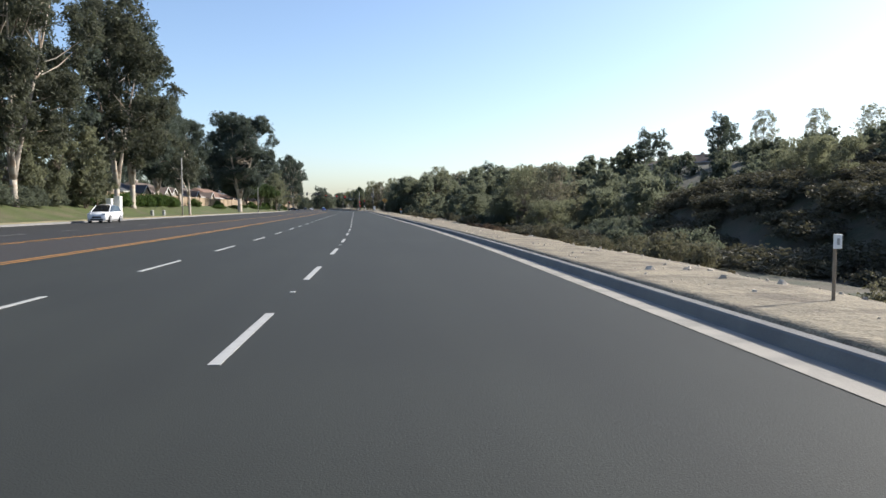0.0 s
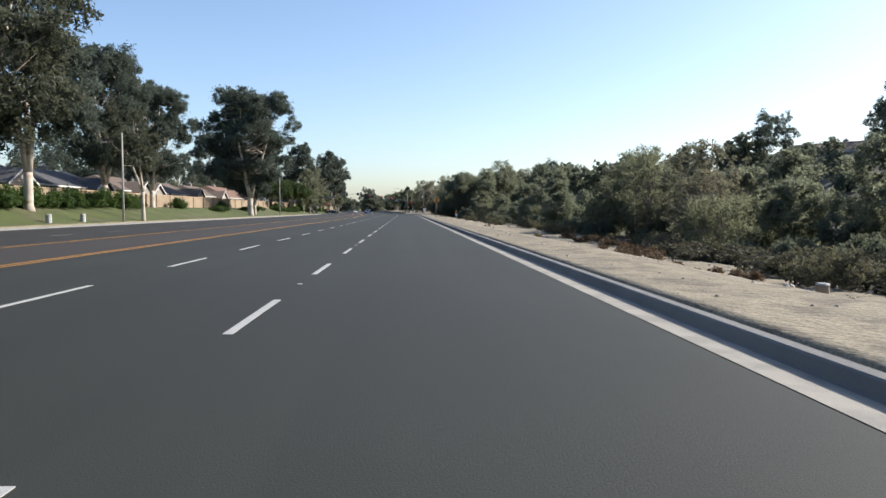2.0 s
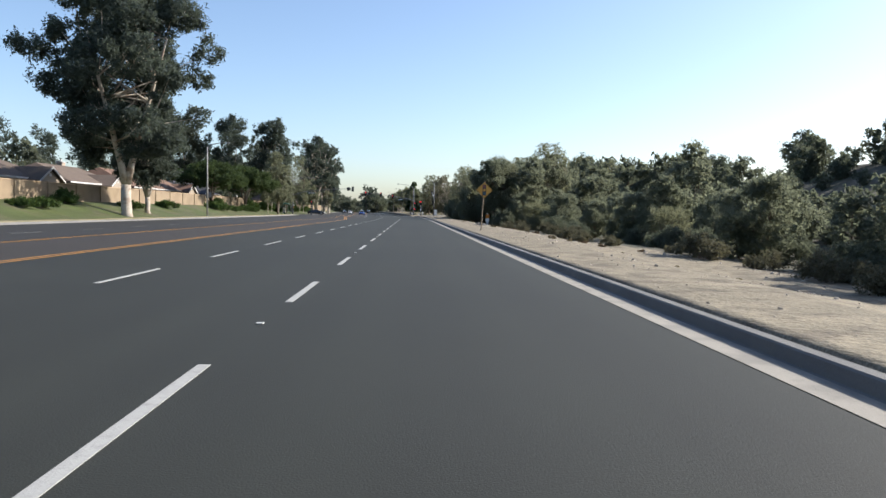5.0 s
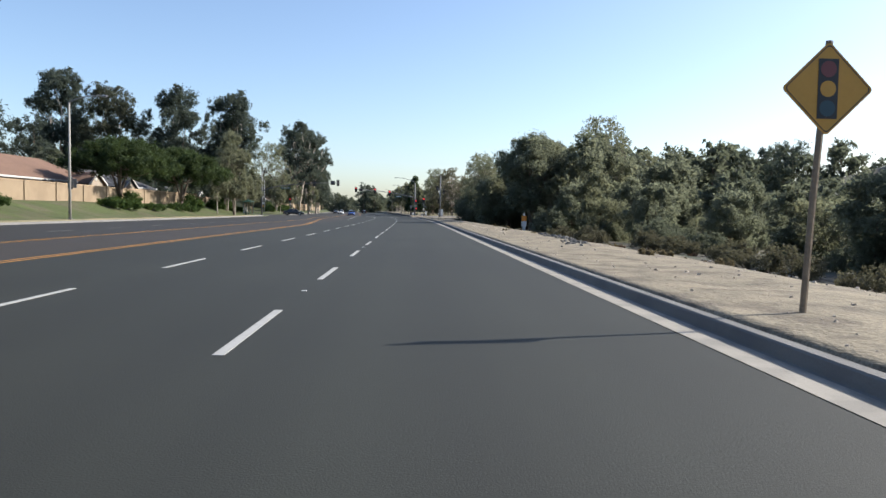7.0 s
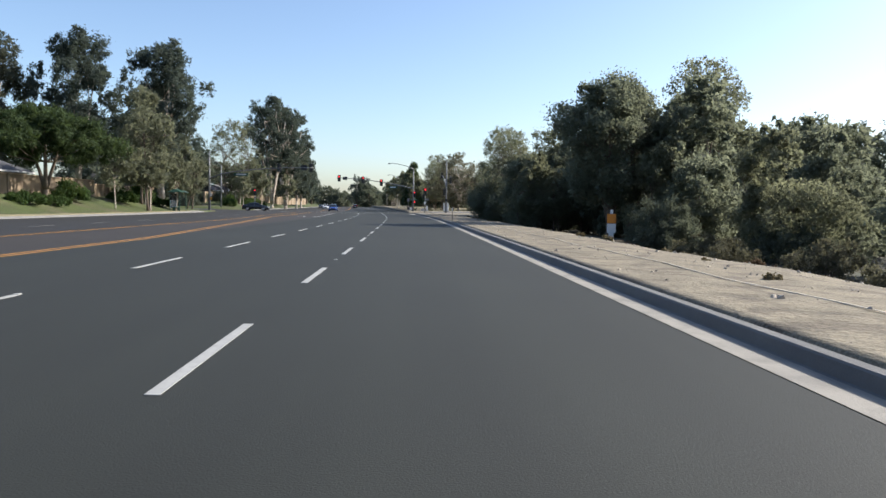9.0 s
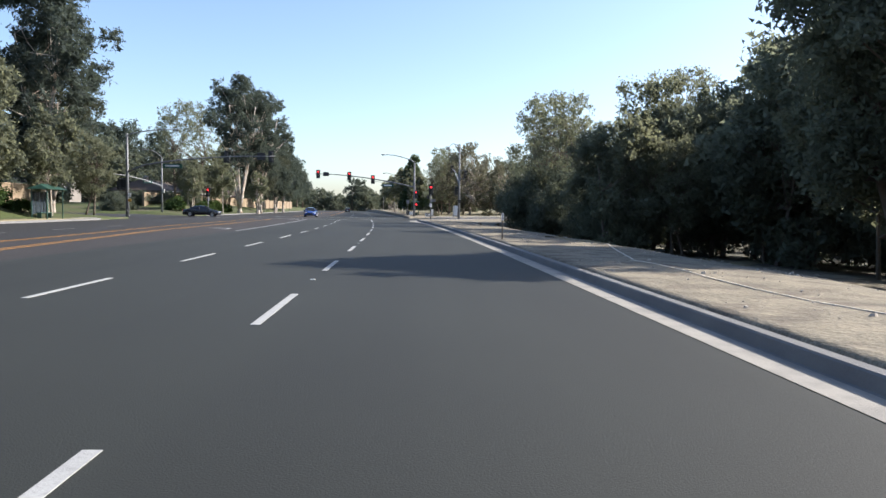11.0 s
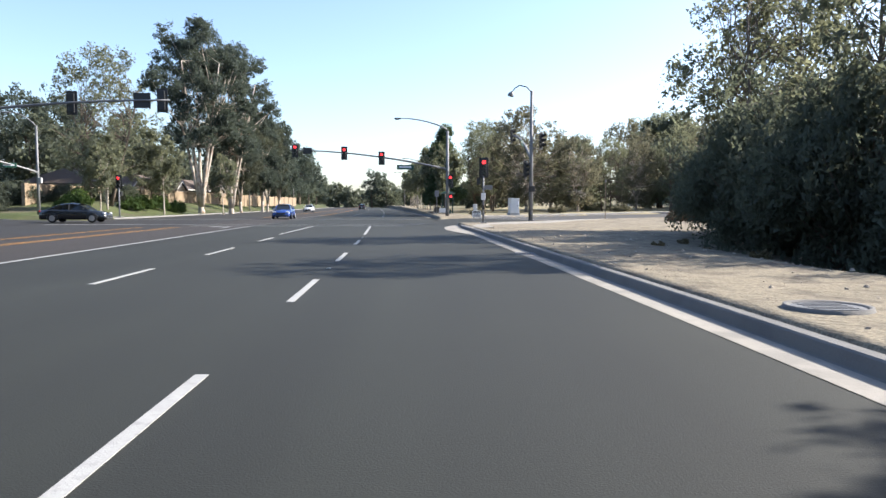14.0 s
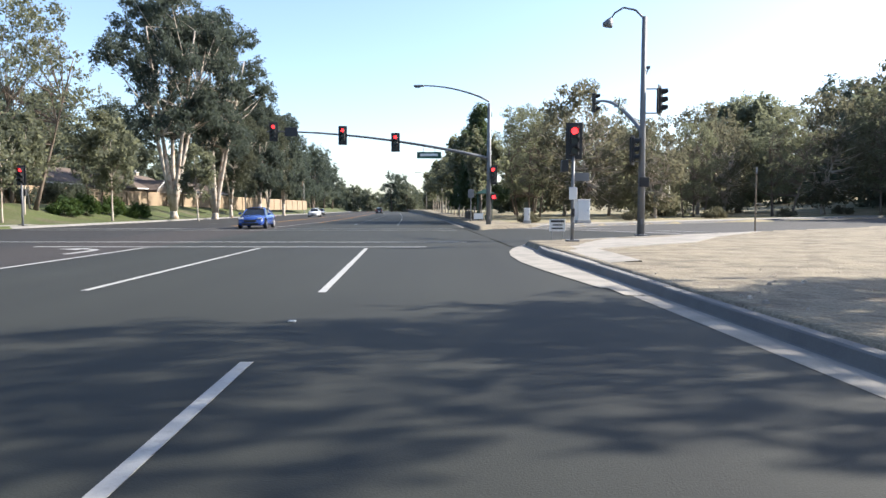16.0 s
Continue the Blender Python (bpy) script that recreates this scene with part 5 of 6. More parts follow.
def street_lamp(x, y, rz=0.0, top=9.2, plates=False):
    lamp = empty("street_lamp", "tall grey street lamp with a curved arm on the verge", "street lamp", "street lamps along the road", pose(x, y, ground_z(x, y), 0, 0, rz))
    pole_shaft(lamp, top, 0.12, 0.075, grey_pole)
    cobra_lamp(lamp, 0, 1, 0, 2.4, top, 0.6)
    if plates:
        for d in (-0.02, 0.36):
            part("sign_plate", Shape().box((d, 0.13, 3.0), (0.42 if d < 0 else 0.3, 0.02, 1.0 if d < 0 else 0.75), 0.005), galvanised, lamp, "grey back of a road sign")
    return lamp


bare = empty("utility_pole", "plain tall weathered pole on the lawn verge", "pole", m=pose(-26.1, 109.3, ground_z(-26.1, 109.3)))
part("shaft", Shape().tube([(0, 0, -0.2), (0, 0, 4.5), (0.02, 0, 8.8)], [0.11, 0.1, 0.08], 10), grey_pole, bare, smooth=True)
part("pole_cap", Shape().tube([(0.02, 0, 8.8), (0.02, 0, 8.86)], [0.1, 0.05], 10), galvanised, bare)
street_lamp(-26.4, 200.6, 0, 9.6, True)
for y in (395, 470):
    street_lamp(cx(y) - 26.2, y, 0, 9.4)
for y in (398, 465):
    street_lamp(cx(y) + 6.8, y, 180, 9.4)

# far right mast over the carriageway
mast = empty("traffic_signal", "galvanised signal mast with three red lights over the road", "traffic signal", "signals at the crossing", pose(2.7, 325.6, 0.16))
pole_shaft(mast, 8.57, 0.19, 0.12)
over = mast_arm(mast, -1, 0, 4.75, 6.62, 15.6)
for d, drop in ((15.1, 0), (10.25, 0), (6.55, -0.05)):
    signal_head(mast, -d, -0.12, over(d) - 0.05 + drop)
name_sign(mast, -4.2, -0.05, over(4.2) - 0.62, 0)
part("lane_sign", Shape().box((-13.9, -0.05, over(13.9) - 0.02), (0.9, 0.03, 0.62), 0.01), sign_black, mast, "small dark lane sign")
signal_head(mast, 0.28, -0.05, 3.6)
walk_light(mast, 0.34, -0.05, 2.05)
cobra_lamp(mast, 0, -1, 0, 4.6, 8.7, 1.1)

# near right corner
post = empty("traffic_signal", "signal post with one red light at the kerb", "traffic signal", "signals at the crossing", pose(4.55, 301.2, 0.18))
pole_shaft(post, 3.3, 0.07, 0.06)
signal_head(post, 0.02, -0.02, 3.65)
walk_light(post, -0.3, 0.1, 2.75, 90)
part("push_button", Shape().box((0, -0.1, 1.05), (0.12, 0.06, 0.3), 0.01), black_plastic, post)
part("lower_sign", Shape().box((0.0, -0.09, 1.75), (0.3, 0.02, 0.45), 0.01), sign_white, post, "small white push-button sign")
part("street_plate", Shape().box((0.32, 0, 2.35), (0.55, 0.02, 0.3), 0.01), galvanised, post, "grey back of a small sign")

pole_r = empty("traffic_signal", "tall signal and lamp pole at the side street corner", "traffic signal", "signals at the crossing", pose(8.45, 306.6, 0.2))
pole_shaft(pole_r, 9.5, 0.17, 0.10)
arm = [(0, 0, 9.4), (-0.35, 0.1, 9.8), (-0.85, 0.25, 9.95), (-1.2, 0.35, 9.75), (-1.38, 0.4, 9.5)]
part("lamp_arm", Shape().tube(arm, [0.05, 0.05, 0.045, 0.04, 0.035], 8), galvanised, pole_r, smooth=True)
part("lamp_head", Shape().tube([(-1.36, 0.4, 9.55), (-1.42, 0.41, 9.4), (-1.5, 0.42, 9.25), (-1.52, 0.43, 9.16)], [0.06, 0.16, 0.24, 0.2], 10), galvanised, pole_r, "grey lamp head", smooth=True)
reach = mast_arm(pole_r, -0.06, 1.0, 4.5, 7.0, 8.5)
signal_head(pole_r, -0.55, 8.2, reach(8.1), 80, False)
name_sign(pole_r, -0.2, 3.6, reach(3.6) - 0.1, 75, 1.5, 0.42)
signal_head(pole_r, 0.72, 0.0, 5.9, 62, False)
for z in (6.4, 5.35):
    part("bracket", Shape().tube([(0, 0, z), (0.72, 0, z)], 0.03, 6), galvanised, pole_r)
signal_head(pole_r, -0.42, 0.0, 3.75, 62, False)
for z in (4.2, 3.25):
    part("bracket", Shape().tube([(0, 0, z), (-0.42, 0, z)], 0.03, 6), galvanised, pole_r)
part("control_box", Shape().box((0.05, -0.2, 2.35), (0.42, 0.22, 0.42), 0.02), black_plastic, pole_r)
part("camera_stub", Shape().tube([(0.1, 0, 7.0), (0.2, 0, 7.25)], 0.03, 6).box((0.2, 0, 7.32), (0.16, 0.1, 0.12), 0.01), black_plastic, pole_r, "small sensor on the pole")

# left near corner mast
mast_l = empty("traffic_signal", "signal mast seen from behind with a long lamp arm", "traffic signal", "signals at the crossing", pose(-29.8, 294.0, 0.2))
pole_shaft(mast_l, 9.2, 0.19, 0.12)
over_l = mast_arm(mast_l, 1, 0.0, 4.9, 6.95, 16.4, 0.55)
signal_head(mast_l, 10.95, 0.12, over_l(10.95), 180, False)
signal_head(mast_l, 15.95, 0.12, over_l(15.95), 180, False)
part("lane_sign", Shape().box((14.85, 0.06, over_l(14.85)), (0.95, 0.03, 0.85), 0.01), sign_black, mast_l, "dark back of a lane sign")
name_sign(mast_l, 4.9, 0.2, over_l(4.9) - 0.55, 0, 2.2, 0.5)
signal_head(mast_l, -0.9, 0.1, 3.6, 180, False)
signal_head(mast_l, -0.35, 0.1, 3.6, 180, False)
for z in (4.1, 3.1):
    part("bracket", Shape().tube([(0, 0, z), (-0.9, 0, z)], 0.03, 6), galvanised, mast_l)
cobra_lamp(mast_l, 0, 1, 0.02, 5.0, 9.0, 0.75)
part("notice", Shape().box((0.3, -0.15, 2.35), (0.32, 0.02, 0.45), 0.01), sign_white, mast_l, "small white notice")
part("notice", Shape().box((0.3, -0.15, 1.75), (0.34, 0.02, 0.36), 0.01), sign_yellow, mast_l, "small yellow notice")

# left far corner pole
pole_l = empty("traffic_signal", "lamp and signal pole on the far lawn corner", "traffic signal", "signals at the crossing", pose(-34.4, 319.2, 0.25))
pole_shaft(pole_l, 8.2, 0.15, 0.09)
cobra_lamp(pole_l, 0, -0.86, -0.3, 2.2, 8.1, 1.2)
mast_arm(pole_l, -0.5, -0.87, 4.0, 5.4, 9.0)
name_sign(pole_l, -1.3, -2.2, 4.55, 30, 1.2, 0.42)
part("control_box", Shape().box((0.25, -0.1, 3.3), (0.3, 0.3, 0.5), 0.02), cabinet_base, pole_l)
post_l = empty("traffic_signal", "short signal post with a red arrow light", "traffic signal", "signals at the crossing", pose(-28.7, 322.8, 0.2))
pole_shaft(post_l, 3.0, 0.07, 0.06)
signal_head(post_l, 0, -0.02, 3.35)
walk_light(post_l, 0.0, 0.16, 2.2, 180)


def cabinet(x, y, w, d, h, rz=0.0, label="white steel signal cabinet on a grey plinth"):
    c = empty("utility_cabinet", label, "cabinet", m=pose(x, y, ground_z(x, y) + 0.02, 0, 0, rz))
    part("plinth", Shape().box((0, 0, 0.06), (w + 0.14, d + 0.14, 0.3), 0.02), cabinet_base, c)
    part("body", Shape().box((0, 0, 0.2 + h / 2), (w, d, h), 0.02), cabinet_white, c)
    part("roof", Shape().box((0, 0, 0.2 + h + 0.03), (w + 0.08, d + 0.08, 0.06), 0.015), cabinet_white, c)
    door = part("door", Shape().box((0, -d / 2 - 0.012, 0.2 + h / 2), (w - 0.12, 0.02, h - 0.16), 0.005), cabinet_white, c)
    part("handle", Shape().box((w * 0.3, -d / 2 - 0.04, 0.2 + h / 2), (0.03, 0.04, 0.16), 0.005), galvanised, door, "steel handle")
    return c


cabinet(9.5, 327.0, 0.95, 0.7, 1.45, 15)
cabinet(5.6, 327.6, 0.4, 0.35, 0.85, 0, "small pale utility pedestal by the pavement")
cabinet(-28.5, 86.5, 0.95, 0.7, 1.9, -90, "tall white utility cabinet on the lawn")
cabinet(-29.0, 84.9, 0.8, 0.6, 1.45, -90, "white utility cabinet on the lawn")
for x, y in ((-27.2, 96.5), (-27.3, 103.0), (-28.3, 83.2), (17.1, 61.5)):
    pd = empty("meter_pedestal", "short weathered utility stub standing in the verge", "pedestal", m=pose(x, y, ground_z(x, y)))
    part("stub", Shape().tube([(0, 0, -0.1), (0, 0, 0.62), (0, 0, 0.66)], [0.24, 0.23, 0.18], 12), cabinet_base if y > 90 else wood_post, pd)
    part("cap", Shape().tube([(0, 0, 0.655), (0, 0, 0.72)], [0.26, 0.2], 12), cabinet_base, pd)


def warning_sign(x, y):
    s = empty("warning_sign", "yellow diamond signal-ahead sign on a weathered post", "road sign", m=pose(x, y, ground_z(x, y)))
    part("post", Shape().tube([(0, 0.03, -0.3), (0.08, 0.03, 1.4), (0.2, 0.03, 3.3)], 0.042, 8), wood_post, s)
    d = 0.80 * 0.5 * math.sqrt(2)
    out = []
    for k in range(4):
        a = k * math.pi / 2
        for da in (-0.05, 0.0, 0.05):
            r = d * (0.955 if da else 0.965)
            out.append((r * math.cos(a + da), r * math.sin(a + da)))
    m = pose(0.18, 0, 2.72, 90, 0, 0)
    panel = part("sign_panel", Shape().prism(out, 0.012, m), sign_yellow, s)
    rim = Shape()
    ring = [(p[0] * 0.95, p[1] * 0.95) for p in out]
    inn = [(p[0] * 0.92, p[1] * 0.92) for p in out]
    k = len(ring)
    rim.add([m @ Vector((*p, 0.015)) for p in ring + inn], [(i, (i + 1) % k, k + (i + 1) % k, k + i) for i in range(k)])
    part("border", rim, sign_black, panel, "thin black border")
    part("symbol", Shape().prism([(-0.125, -0.36), (0.125, -0.36), (0.125, 0.36), (-0.125, 0.36)], 0.004, m @ pose(0, 0, 0.0135)), sign_black, panel, "black signal symbol")
    for h, mat, what in ((0.235, sign_red, "red disc"), (0.0, sign_yellow, "yellow disc"), (-0.235, sign_leaf, "green disc")):
        part("disc", Shape().tube([m @ Vector((0, h, 0.0178)), m @ Vector((0, h, 0.0215))], 0.098, 16), mat, panel, what)
    return s


warning_sign(6.56, 148.3)


def board_marker(x, y):
    s = empty("marker_board", "orange and white marker board on a thin stake", "marker", m=pose(x, y, ground_z(x, y), 0, 0, 6))
    part("stake", Shape().box((0, 0.03, 0.9), (0.05, 0.03, 2.3), 0.005), wood_post, s)
    part("top_board", Shape().box((0, 0, 1.62), (0.62, 0.02, 0.62), 0.005), sign_orange, s, "orange board")
    part("lower_board", Shape().box((0, 0, 0.98), (0.62, 0.02, 0.62), 0.005).box((0, 0, 0.42), (0.36, 0.02, 0.5), 0.005), sign_white, s, "white board")
    part("tip", Shape().box((0, 0.0, 2.08), (0.2, 0.02, 0.28), 0.005), sign_white, s)
    return s


board_marker(15.2, 225.0)


def small_post(x, y, h, face, label, lean=0.0):
    s = empty("marker_post", label, "post", m=pose(x, y, ground_z(x, y), 0, lean, 0))
    w = 0.06 if h > 1 else 0.035
    part("stake", Shape().box((0, 0, h / 2 - 0.1), (w, w, h + 0.2), 0.005), wood_post, s)
    part("plate", Shape().box((0, -0.05, h - 0.17 if h > 1 else h - 0.09), (w + 0.03 if h > 1 else 0.11, 0.02, 0.30 if h > 1 else 0.18), 0.004), face, s, "pale plate")
    part("plate_bar", Shape().box((0, -0.062, h - 0.17 if h > 1 else h - 0.09), (0.035, 0.004, 0.18 if h > 1 else 0.08)), cabinet_base, s, "dark print bar")
    return s


small_post(5.6, 240.9, 1.1, sign_white, "wooden marker post with a white plate")
small_post(6.1, 1.95, 0.82, sign_white, "thin marker post with a pale plate in brush")
small_post(14.7, 309.6, 3.1, galvanised, "thin tall post beside the side street")

def access_cover(x, y, z, r, rim_mat, label):
    c = empty("access_cover", label, "manhole cover", m=pose(x, y, z))
    ring = [(r * 0.93, 0.0), (r, 0.035), (r * 1.1, 0.04), (r * 1.16, -0.05)]
    n = 28
    rim = Shape().add([(a * math.cos(k * math.tau / n), a * math.sin(k * math.tau / n), h) for a, h in ring for k in range(n)], [(i * n + k, (i + 1) * n + k, (i + 1) * n + (k + 1) % n, i * n + (k + 1) % n)[::-1] for i in range(3) for k in range(n)])
    part("rim", rim, rim_mat, c, smooth=True)
    lid = part("lid", Shape().tube([(0, 0, -0.05), (0, 0, 0.02)], r * 0.93, n), galvanised, c)
    for k in range(6):
        part("rib", Shape().box((0, (k - 2.5) * r * 0.28, 0.024), (r * 1.2, 0.025, 0.008)), galvanised, lid)
    return c


access_cover(5.6, 261.4, ground_z(5.6, 261.4) + 0.01, 0.42, curb_mat, "round utility cover in a concrete ring on the dirt")
access_cover(cx(273.3) + 5.0, 273.3, -0.012, 0.27, galvanised, "small round steel cover set in the gutter")

# yard sign at the corner
yard = empty("yard_sign", "small white roadside notice on a wire frame", "sign", m=pose(4.2, 302.6, 0.2, 0, 0, 4))
part("frame", Shape().tube([(-0.22, 0, 0), (-0.22, 0, 0.75)], 0.012, 6).tube([(0.22, 0, 0), (0.22, 0, 0.75)], 0.012, 6), galvanised, yard)
board = part("board", Shape().box((0, -0.02, 0.54), (0.62, 0.015, 0.46), 0.003), sign_white, yard)
for z, w, h in ((0.69, 0.52, 0.09), (0.55, 0.38, 0.05), (0.42, 0.46, 0.06)):
    part("print_bar", Shape().box((0, -0.0305, z), (w, 0.004, h)), sign_black, board, "dark print bar")
small = empty("yard_sign", "small white notice beyond the crossing", "sign", m=pose(2.4, 337, 0.2))
part("frame", Shape().tube([(-0.3, 0, 0), (-0.3, 0, 0.6)], 0.012, 6).tube([(0.3, 0, 0), (0.3, 0, 0.6)], 0.012, 6), galvanised, small)
part("board", Shape().box((0, -0.02, 0.55), (0.8, 0.015, 0.5), 0.003), sign_white, small)


def bus_shelter(x, y):
    s = empty("bus_shelter", "dark green bus shelter with a bench on the verge", "bus shelter", m=pose(x, y, ground_z(x, y), 0, 0, 90))
    for px in (-1.3, 1.3):
        for py in (-0.6, 0.6):
            part("post", Shape().box((px, py, 1.15), (0.08, 0.08, 2.4), 0.01), shelter_green, s)
    part("roof", Shape().add([(-1.6, -0.9, 2.35), (1.6, -0.9, 2.35), (1.6, 0.9, 2.35), (-1.6, 0.9, 2.35), (-1.2, 0, 2.75), (1.2, 0, 2.75)], [(0, 1, 5, 4), (2, 3, 4, 5), (1, 2, 5), (3, 0, 4), (3, 2, 1, 0)]), shelter_green, s)
    for k in range(4):
        part("glass_panel", Shape().box((-0.98 + 0.65 * k, 0.6, 1.25), (0.58, 0.02, 1.8)), window_glass, s)
    bench = part("bench", Shape().box((0, 0.25, 0.45), (1.8, 0.4, 0.06), 0.01), shelter_green, s)
    for px in (-0.8, 0.8):
        part("bench_leg", Shape().box((px, 0.25, 0.21), (0.06, 0.35, 0.44), 0.01), shelter_green, bench)
    return s


bus_shelter(-27.6, 271.4)
for y in (346, 349):
    bin_ = empty("litter_bin", "dark litter bin on the pavement", "bin", m=pose(cx(y) + 7.0, y, 0.18))
    part("drum", Shape().tube([(0, 0, 0), (0, 0, 0.8), (0, 0, 0.85)], [0.27, 0.29, 0.26], 12), bin_mat, bin_)
    part("lid", Shape().tube([(0, 0, 0.852), (0, 0, 0.98)], [0.3, 0.2], 12), bin_mat, bin_)
sh2 = copy_thing([o for o in scene.objects if o.name == "bus_shelter"][0], pose(cx(338) + 7.6, 339, ground_z(cx(338) + 7.6, 339), 0, 0, -90))
tagged(sh2, "dark bus shelter beyond the crossing")
for i, y in enumerate((336, 350)):
    sg = empty("road_sign", "small road sign on a steel post", "road sign", m=pose(cx(y) + 6.2, y, 0.18))
    part("post", Shape().tube([(0, 0, -0.1), (0, 0, 2.9)], 0.035, 8), galvanised, sg)
    part("sign_panel", Shape().box((0, -0.05, 2.5), (0.5, 0.02, 0.7), 0.01), sign_white if i else galvanised, sg)


# ---- vehicles ----
def car(name, label, m, paint_mat, kind="sedan"):
    """Nose towards +y."""
    c = empty(name, label, "car", m=m)
    L, W = (4.7, 0.90) if kind == "sedan" else (4.5, 0.92)
    H = 1.44 if kind == "sedan" else 1.68
    if kind == "sedan":
        deck = [(-2.35, 0.62, 0.80), (-2.25, 0.92, 0.86), (-1.6, 0.98, 0.90), (-0.9, 0.96, 0.90), (0.2, 0.93, 0.90), (1.0, 0.92, 0.90), (1.7, 0.84, 0.87), (2.2, 0.70, 0.80), (2.35, 0.55, 0.72)]
        roof = [(-1.75, 0.97, 0.70), (-0.95, 1.36, 0.60), (-0.2, H, 0.60), (0.45, 1.38, 0.60), (1.15, 0.95, 0.72)]
    else:
        deck = [(-2.25, 0.75, 0.84), (-2.2, 1.02, 0.90), (-1.6, 1.05, 0.92), (-0.8, 1.04, 0.92), (0.3, 1.02, 0.92), (1.1, 1.02, 0.92), (1.75, 0.95, 0.89), (2.15, 0.82, 0.82), (2.25, 0.62, 0.74)]
        roof = [(-2.15, 1.05, 0.74), (-1.75, 1.56, 0.66), (-0.5, H, 0.66), (0.45, 1.60, 0.64), (1.3, 1.05, 0.74)]
    low = 0.22
    verts, faces = [], []
    for y, top, w in deck:
        sec = [(0, low), (w * 0.86, low), (w * 0.98, low + 0.12), (w, (low + top) / 2), (w * 0.97, top - 0.12), (w * 0.86, top), (0, top + 0.03)]
        full = sec + [(-a, b) for a, b in sec[-2:0:-1]]
        verts += [(a, y, b) for a, b in full]
    n = 12
    for i in range(len(deck) - 1):
        faces += [(i * n + k, (i + 1) * n + k, (i + 1) * n + (k + 1) % n, i * n + (k + 1) % n) for k in range(n)]
    faces += [tuple(range(n)), tuple((len(deck) - 1) * n + k for k in range(n))[::-1]]
    body = part("body", Shape().add(verts, faces), paint_mat, c, smooth=True)
    gv2, gf2 = [], []
    for i, (y, top, w) in enumerate(roof):
        belt = np.interp(y, [d[0] for d in deck], [d[1] for d in deck]) - 0.02
        wb = np.interp(y, [d[0] for d in deck], [d[2] for d in deck]) * 0.86
        gv2 += [(wb, y, belt), (w, y, max(top - 0.06, belt)), (-w, y, max(top - 0.06, belt)), (-wb, y, belt)]
    for i in range(len(roof) - 1):
        gf2 += [(4 * i + k, 4 * i + k + 1, 4 * i + k + 5, 4 * i + k + 4) for k in range(3)]
    part("cabin_glass", Shape().add(gv2, gf2), car_glass, c)
    rv, rf = [], []
    mid = roof[1:-1]
    for y, top, w in mid:
        rv += [(w + 0.01, y, top - 0.07), (w * 0.82, y, top), (0, y, top + 0.03), (-w * 0.82, y, top), (-w - 0.01, y, top - 0.07)]
    for i in range(len(mid) - 1):
        rf += [(5 * i + k, 5 * i + k + 1, 5 * i + k + 6, 5 * i + k + 5) for k in range(4)]
    part("roof_panel", Shape().add(rv, rf), paint_mat, c, smooth=True)
    for sgn in (-1, 1):
        for a, b in ((0, 1), (-1, -2)):
            ya, ta, wa = roof[a]
            yb, tb, wb2 = roof[b]
            wlo = np.interp(ya, [d[0] for d in deck], [d[2] for d in deck]) * 0.86
            part("pillar", Shape().tube([(sgn * (wlo), ya, np.interp(ya, [d[0] for d in deck], [d[1] for d in deck])), (sgn * (wb2 + 0.005), yb, tb - 0.05)], 0.035, 6), paint_mat, c)
        part("pillar", Shape().tube([(sgn * 0.79, -0.25, 0.94), (sgn * 0.625, -0.25, H - 0.07)], 0.03, 6), black_plastic, c)
        mirror = part("mirror", Shape().box((sgn * 0.97, 0.85, 1.0), (0.2, 0.12, 0.13), 0.03), paint_mat, c)
        part("headlight", Shape().box((sgn * 0.62, deck[-2][0] + 0.01, 0.68 if kind == "sedan" else 0.82), (0.34, 0.16, 0.13), 0.04), lamp_clear, c)
        part("tail_light", Shape().box((sgn * 0.68, deck[0][0] + 0.05, 0.82 if kind == "sedan" else 0.98), (0.3, 0.12, 0.16), 0.03), lamp_red, c)
        for dy in (0.35, -0.75):
            part("door_handle", Shape().box((sgn * 0.905, dy, 0.80 if kind == "sedan" else 0.9), (0.03, 0.18, 0.03), 0.008), paint_mat, c)
        for wy in (1.42, -1.38):
            arch = [(sgn * (W - 0.03), wy + 0.385 * math.cos(a), 0.33 + 0.385 * math.sin(a)) for a in np.linspace(0, math.pi, 12)]
            part("wheel_arch", Shape().tube(arch, 0.035, 6), black_plastic, c)
            wheel = part("wheel", Shape().tube([(0, 0, 0), (sgn * 0.05, 0, 0), (sgn * 0.17, 0, 0), (sgn * 0.2, 0, 0)], [0.29, 0.325, 0.325, 0.30], 20), tyre_rubber, c, smooth=False)
            wheel.matrix_basis = pose(sgn * (W - 0.17), wy, 0.325)
            spokes = Shape().tube([(sgn * 0.2, 0, 0), (sgn * 0.215, 0, 0)], [0.21, 0.2], 16)
            for k in range(5):
                a = k * math.tau / 5
                spokes.box((sgn * 0.215, 0.11 * math.cos(a), 0.11 * math.sin(a)), (0.02, 0.05, 0.2), 0.005, Matrix.Rotation(a - math.pi / 2, 4, "X"))
            part("rim", spokes, rim_metal, wheel)
    part("grille", Shape().box((0, deck[-1][0] + 0.005, 0.52), (0.8, 0.05, 0.16), 0.02), black_plastic, c)
    part("bumper_intake", Shape().box((0, deck[-1][0] - 0.01, 0.32), (1.1, 0.06, 0.14), 0.02), black_plastic, c)
    part("number_plate", Shape().box((0, deck[0][0] - 0.005, 0.66), (0.34, 0.02, 0.17), 0.004), plate_white, c)
    return c


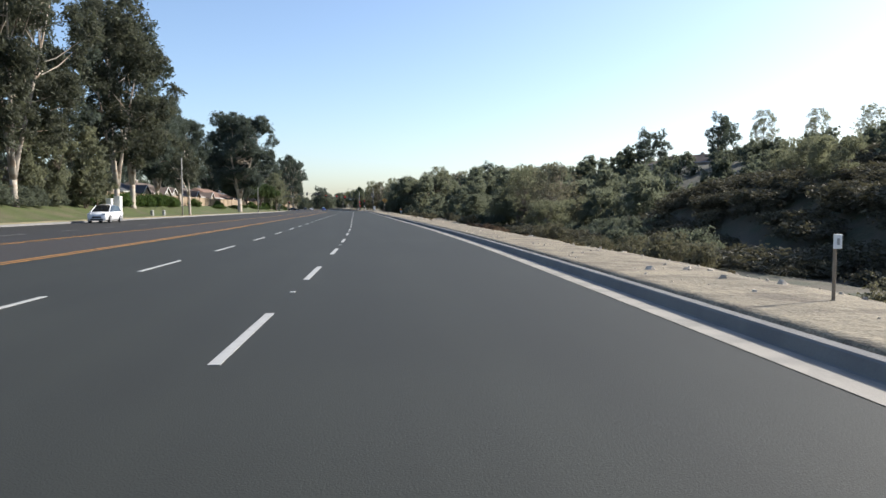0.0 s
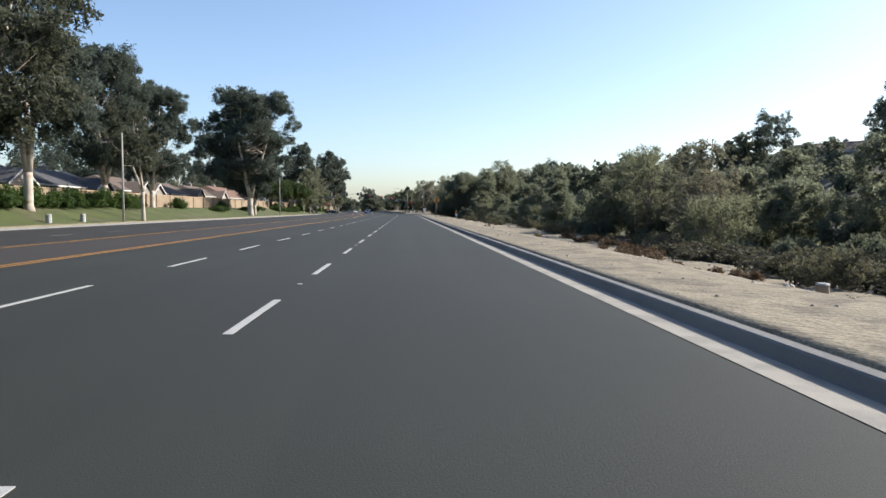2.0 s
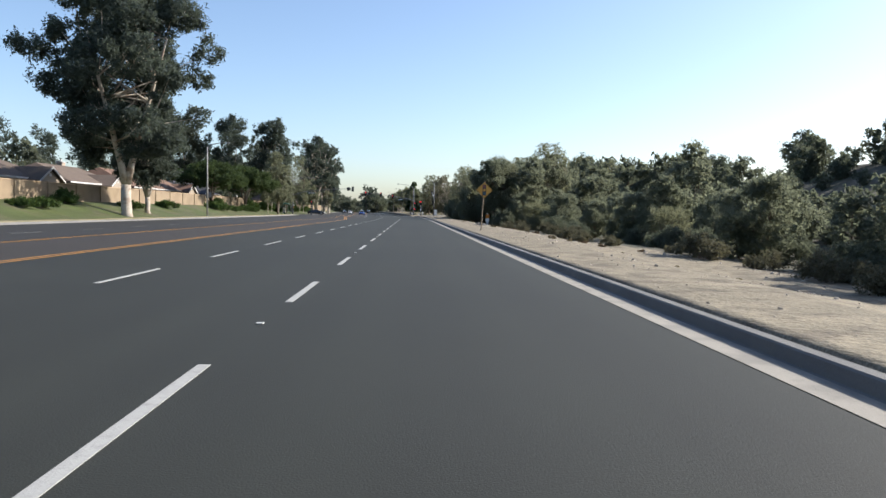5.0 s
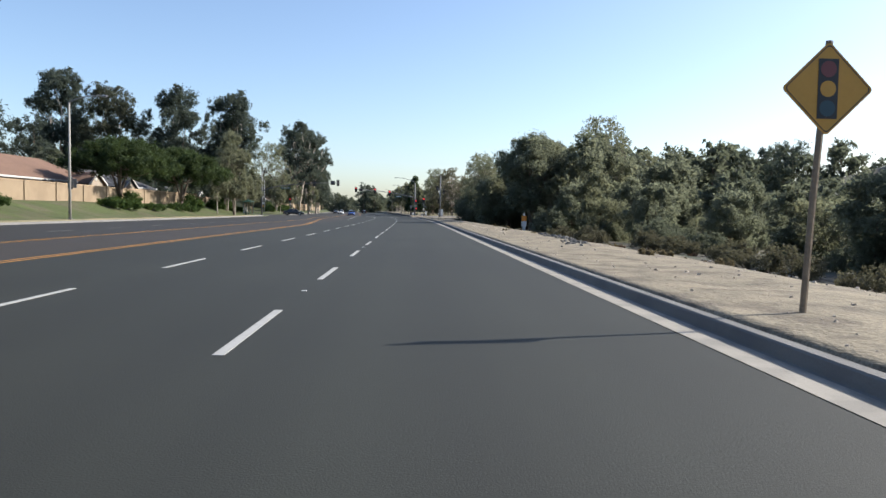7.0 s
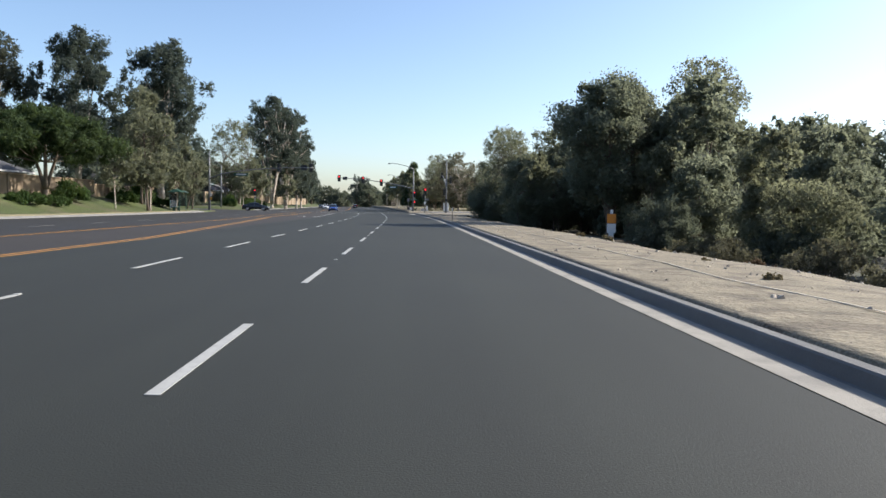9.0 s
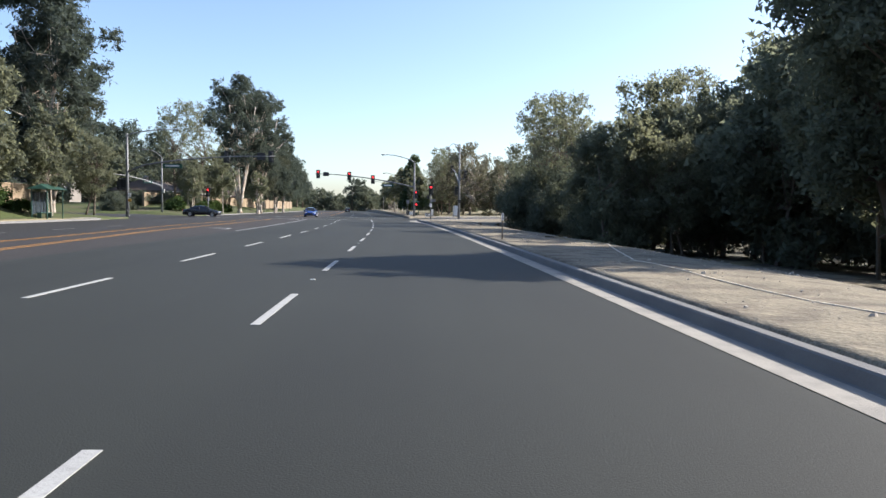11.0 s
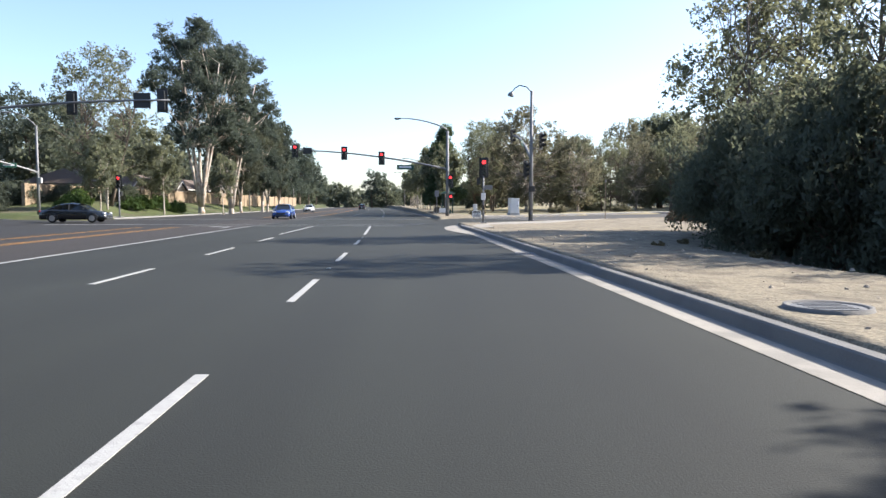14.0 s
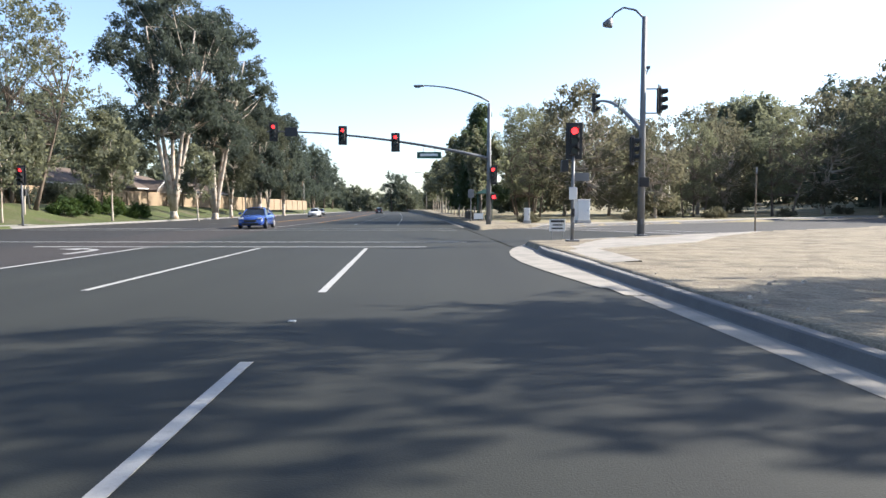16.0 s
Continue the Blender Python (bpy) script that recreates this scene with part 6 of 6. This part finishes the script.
car("car", "black four-door sedan turning out of the opposite side street", pose(-25.3, 307.5, 0.04, 0, 0, -86), paint_black)
car("car", "blue sedan waiting in the far turn lane", pose(-13.4, 324.6, 0.01, 0, 0, 184), paint_blue)
car("car", "white sport utility car on the dark opposite lanes", pose(-22.4, 63.0, 0.01, 0, 0, 180), paint_white, "suv")
car("car", "white sedan on the far road", pose(cx(395) - 14.6, 395, 0.01, 0, 0, 184), paint_white)
car("car", "charcoal sedan on the far road", pose(cx(430) - 17.5, 430, 0.01, 0, 0, 184), paint_dark)
car("car", "charcoal sport utility car on the far road", pose(cx(470) - 5.8, 470, 0.01, 0, 0, 4), paint_dark, "suv")
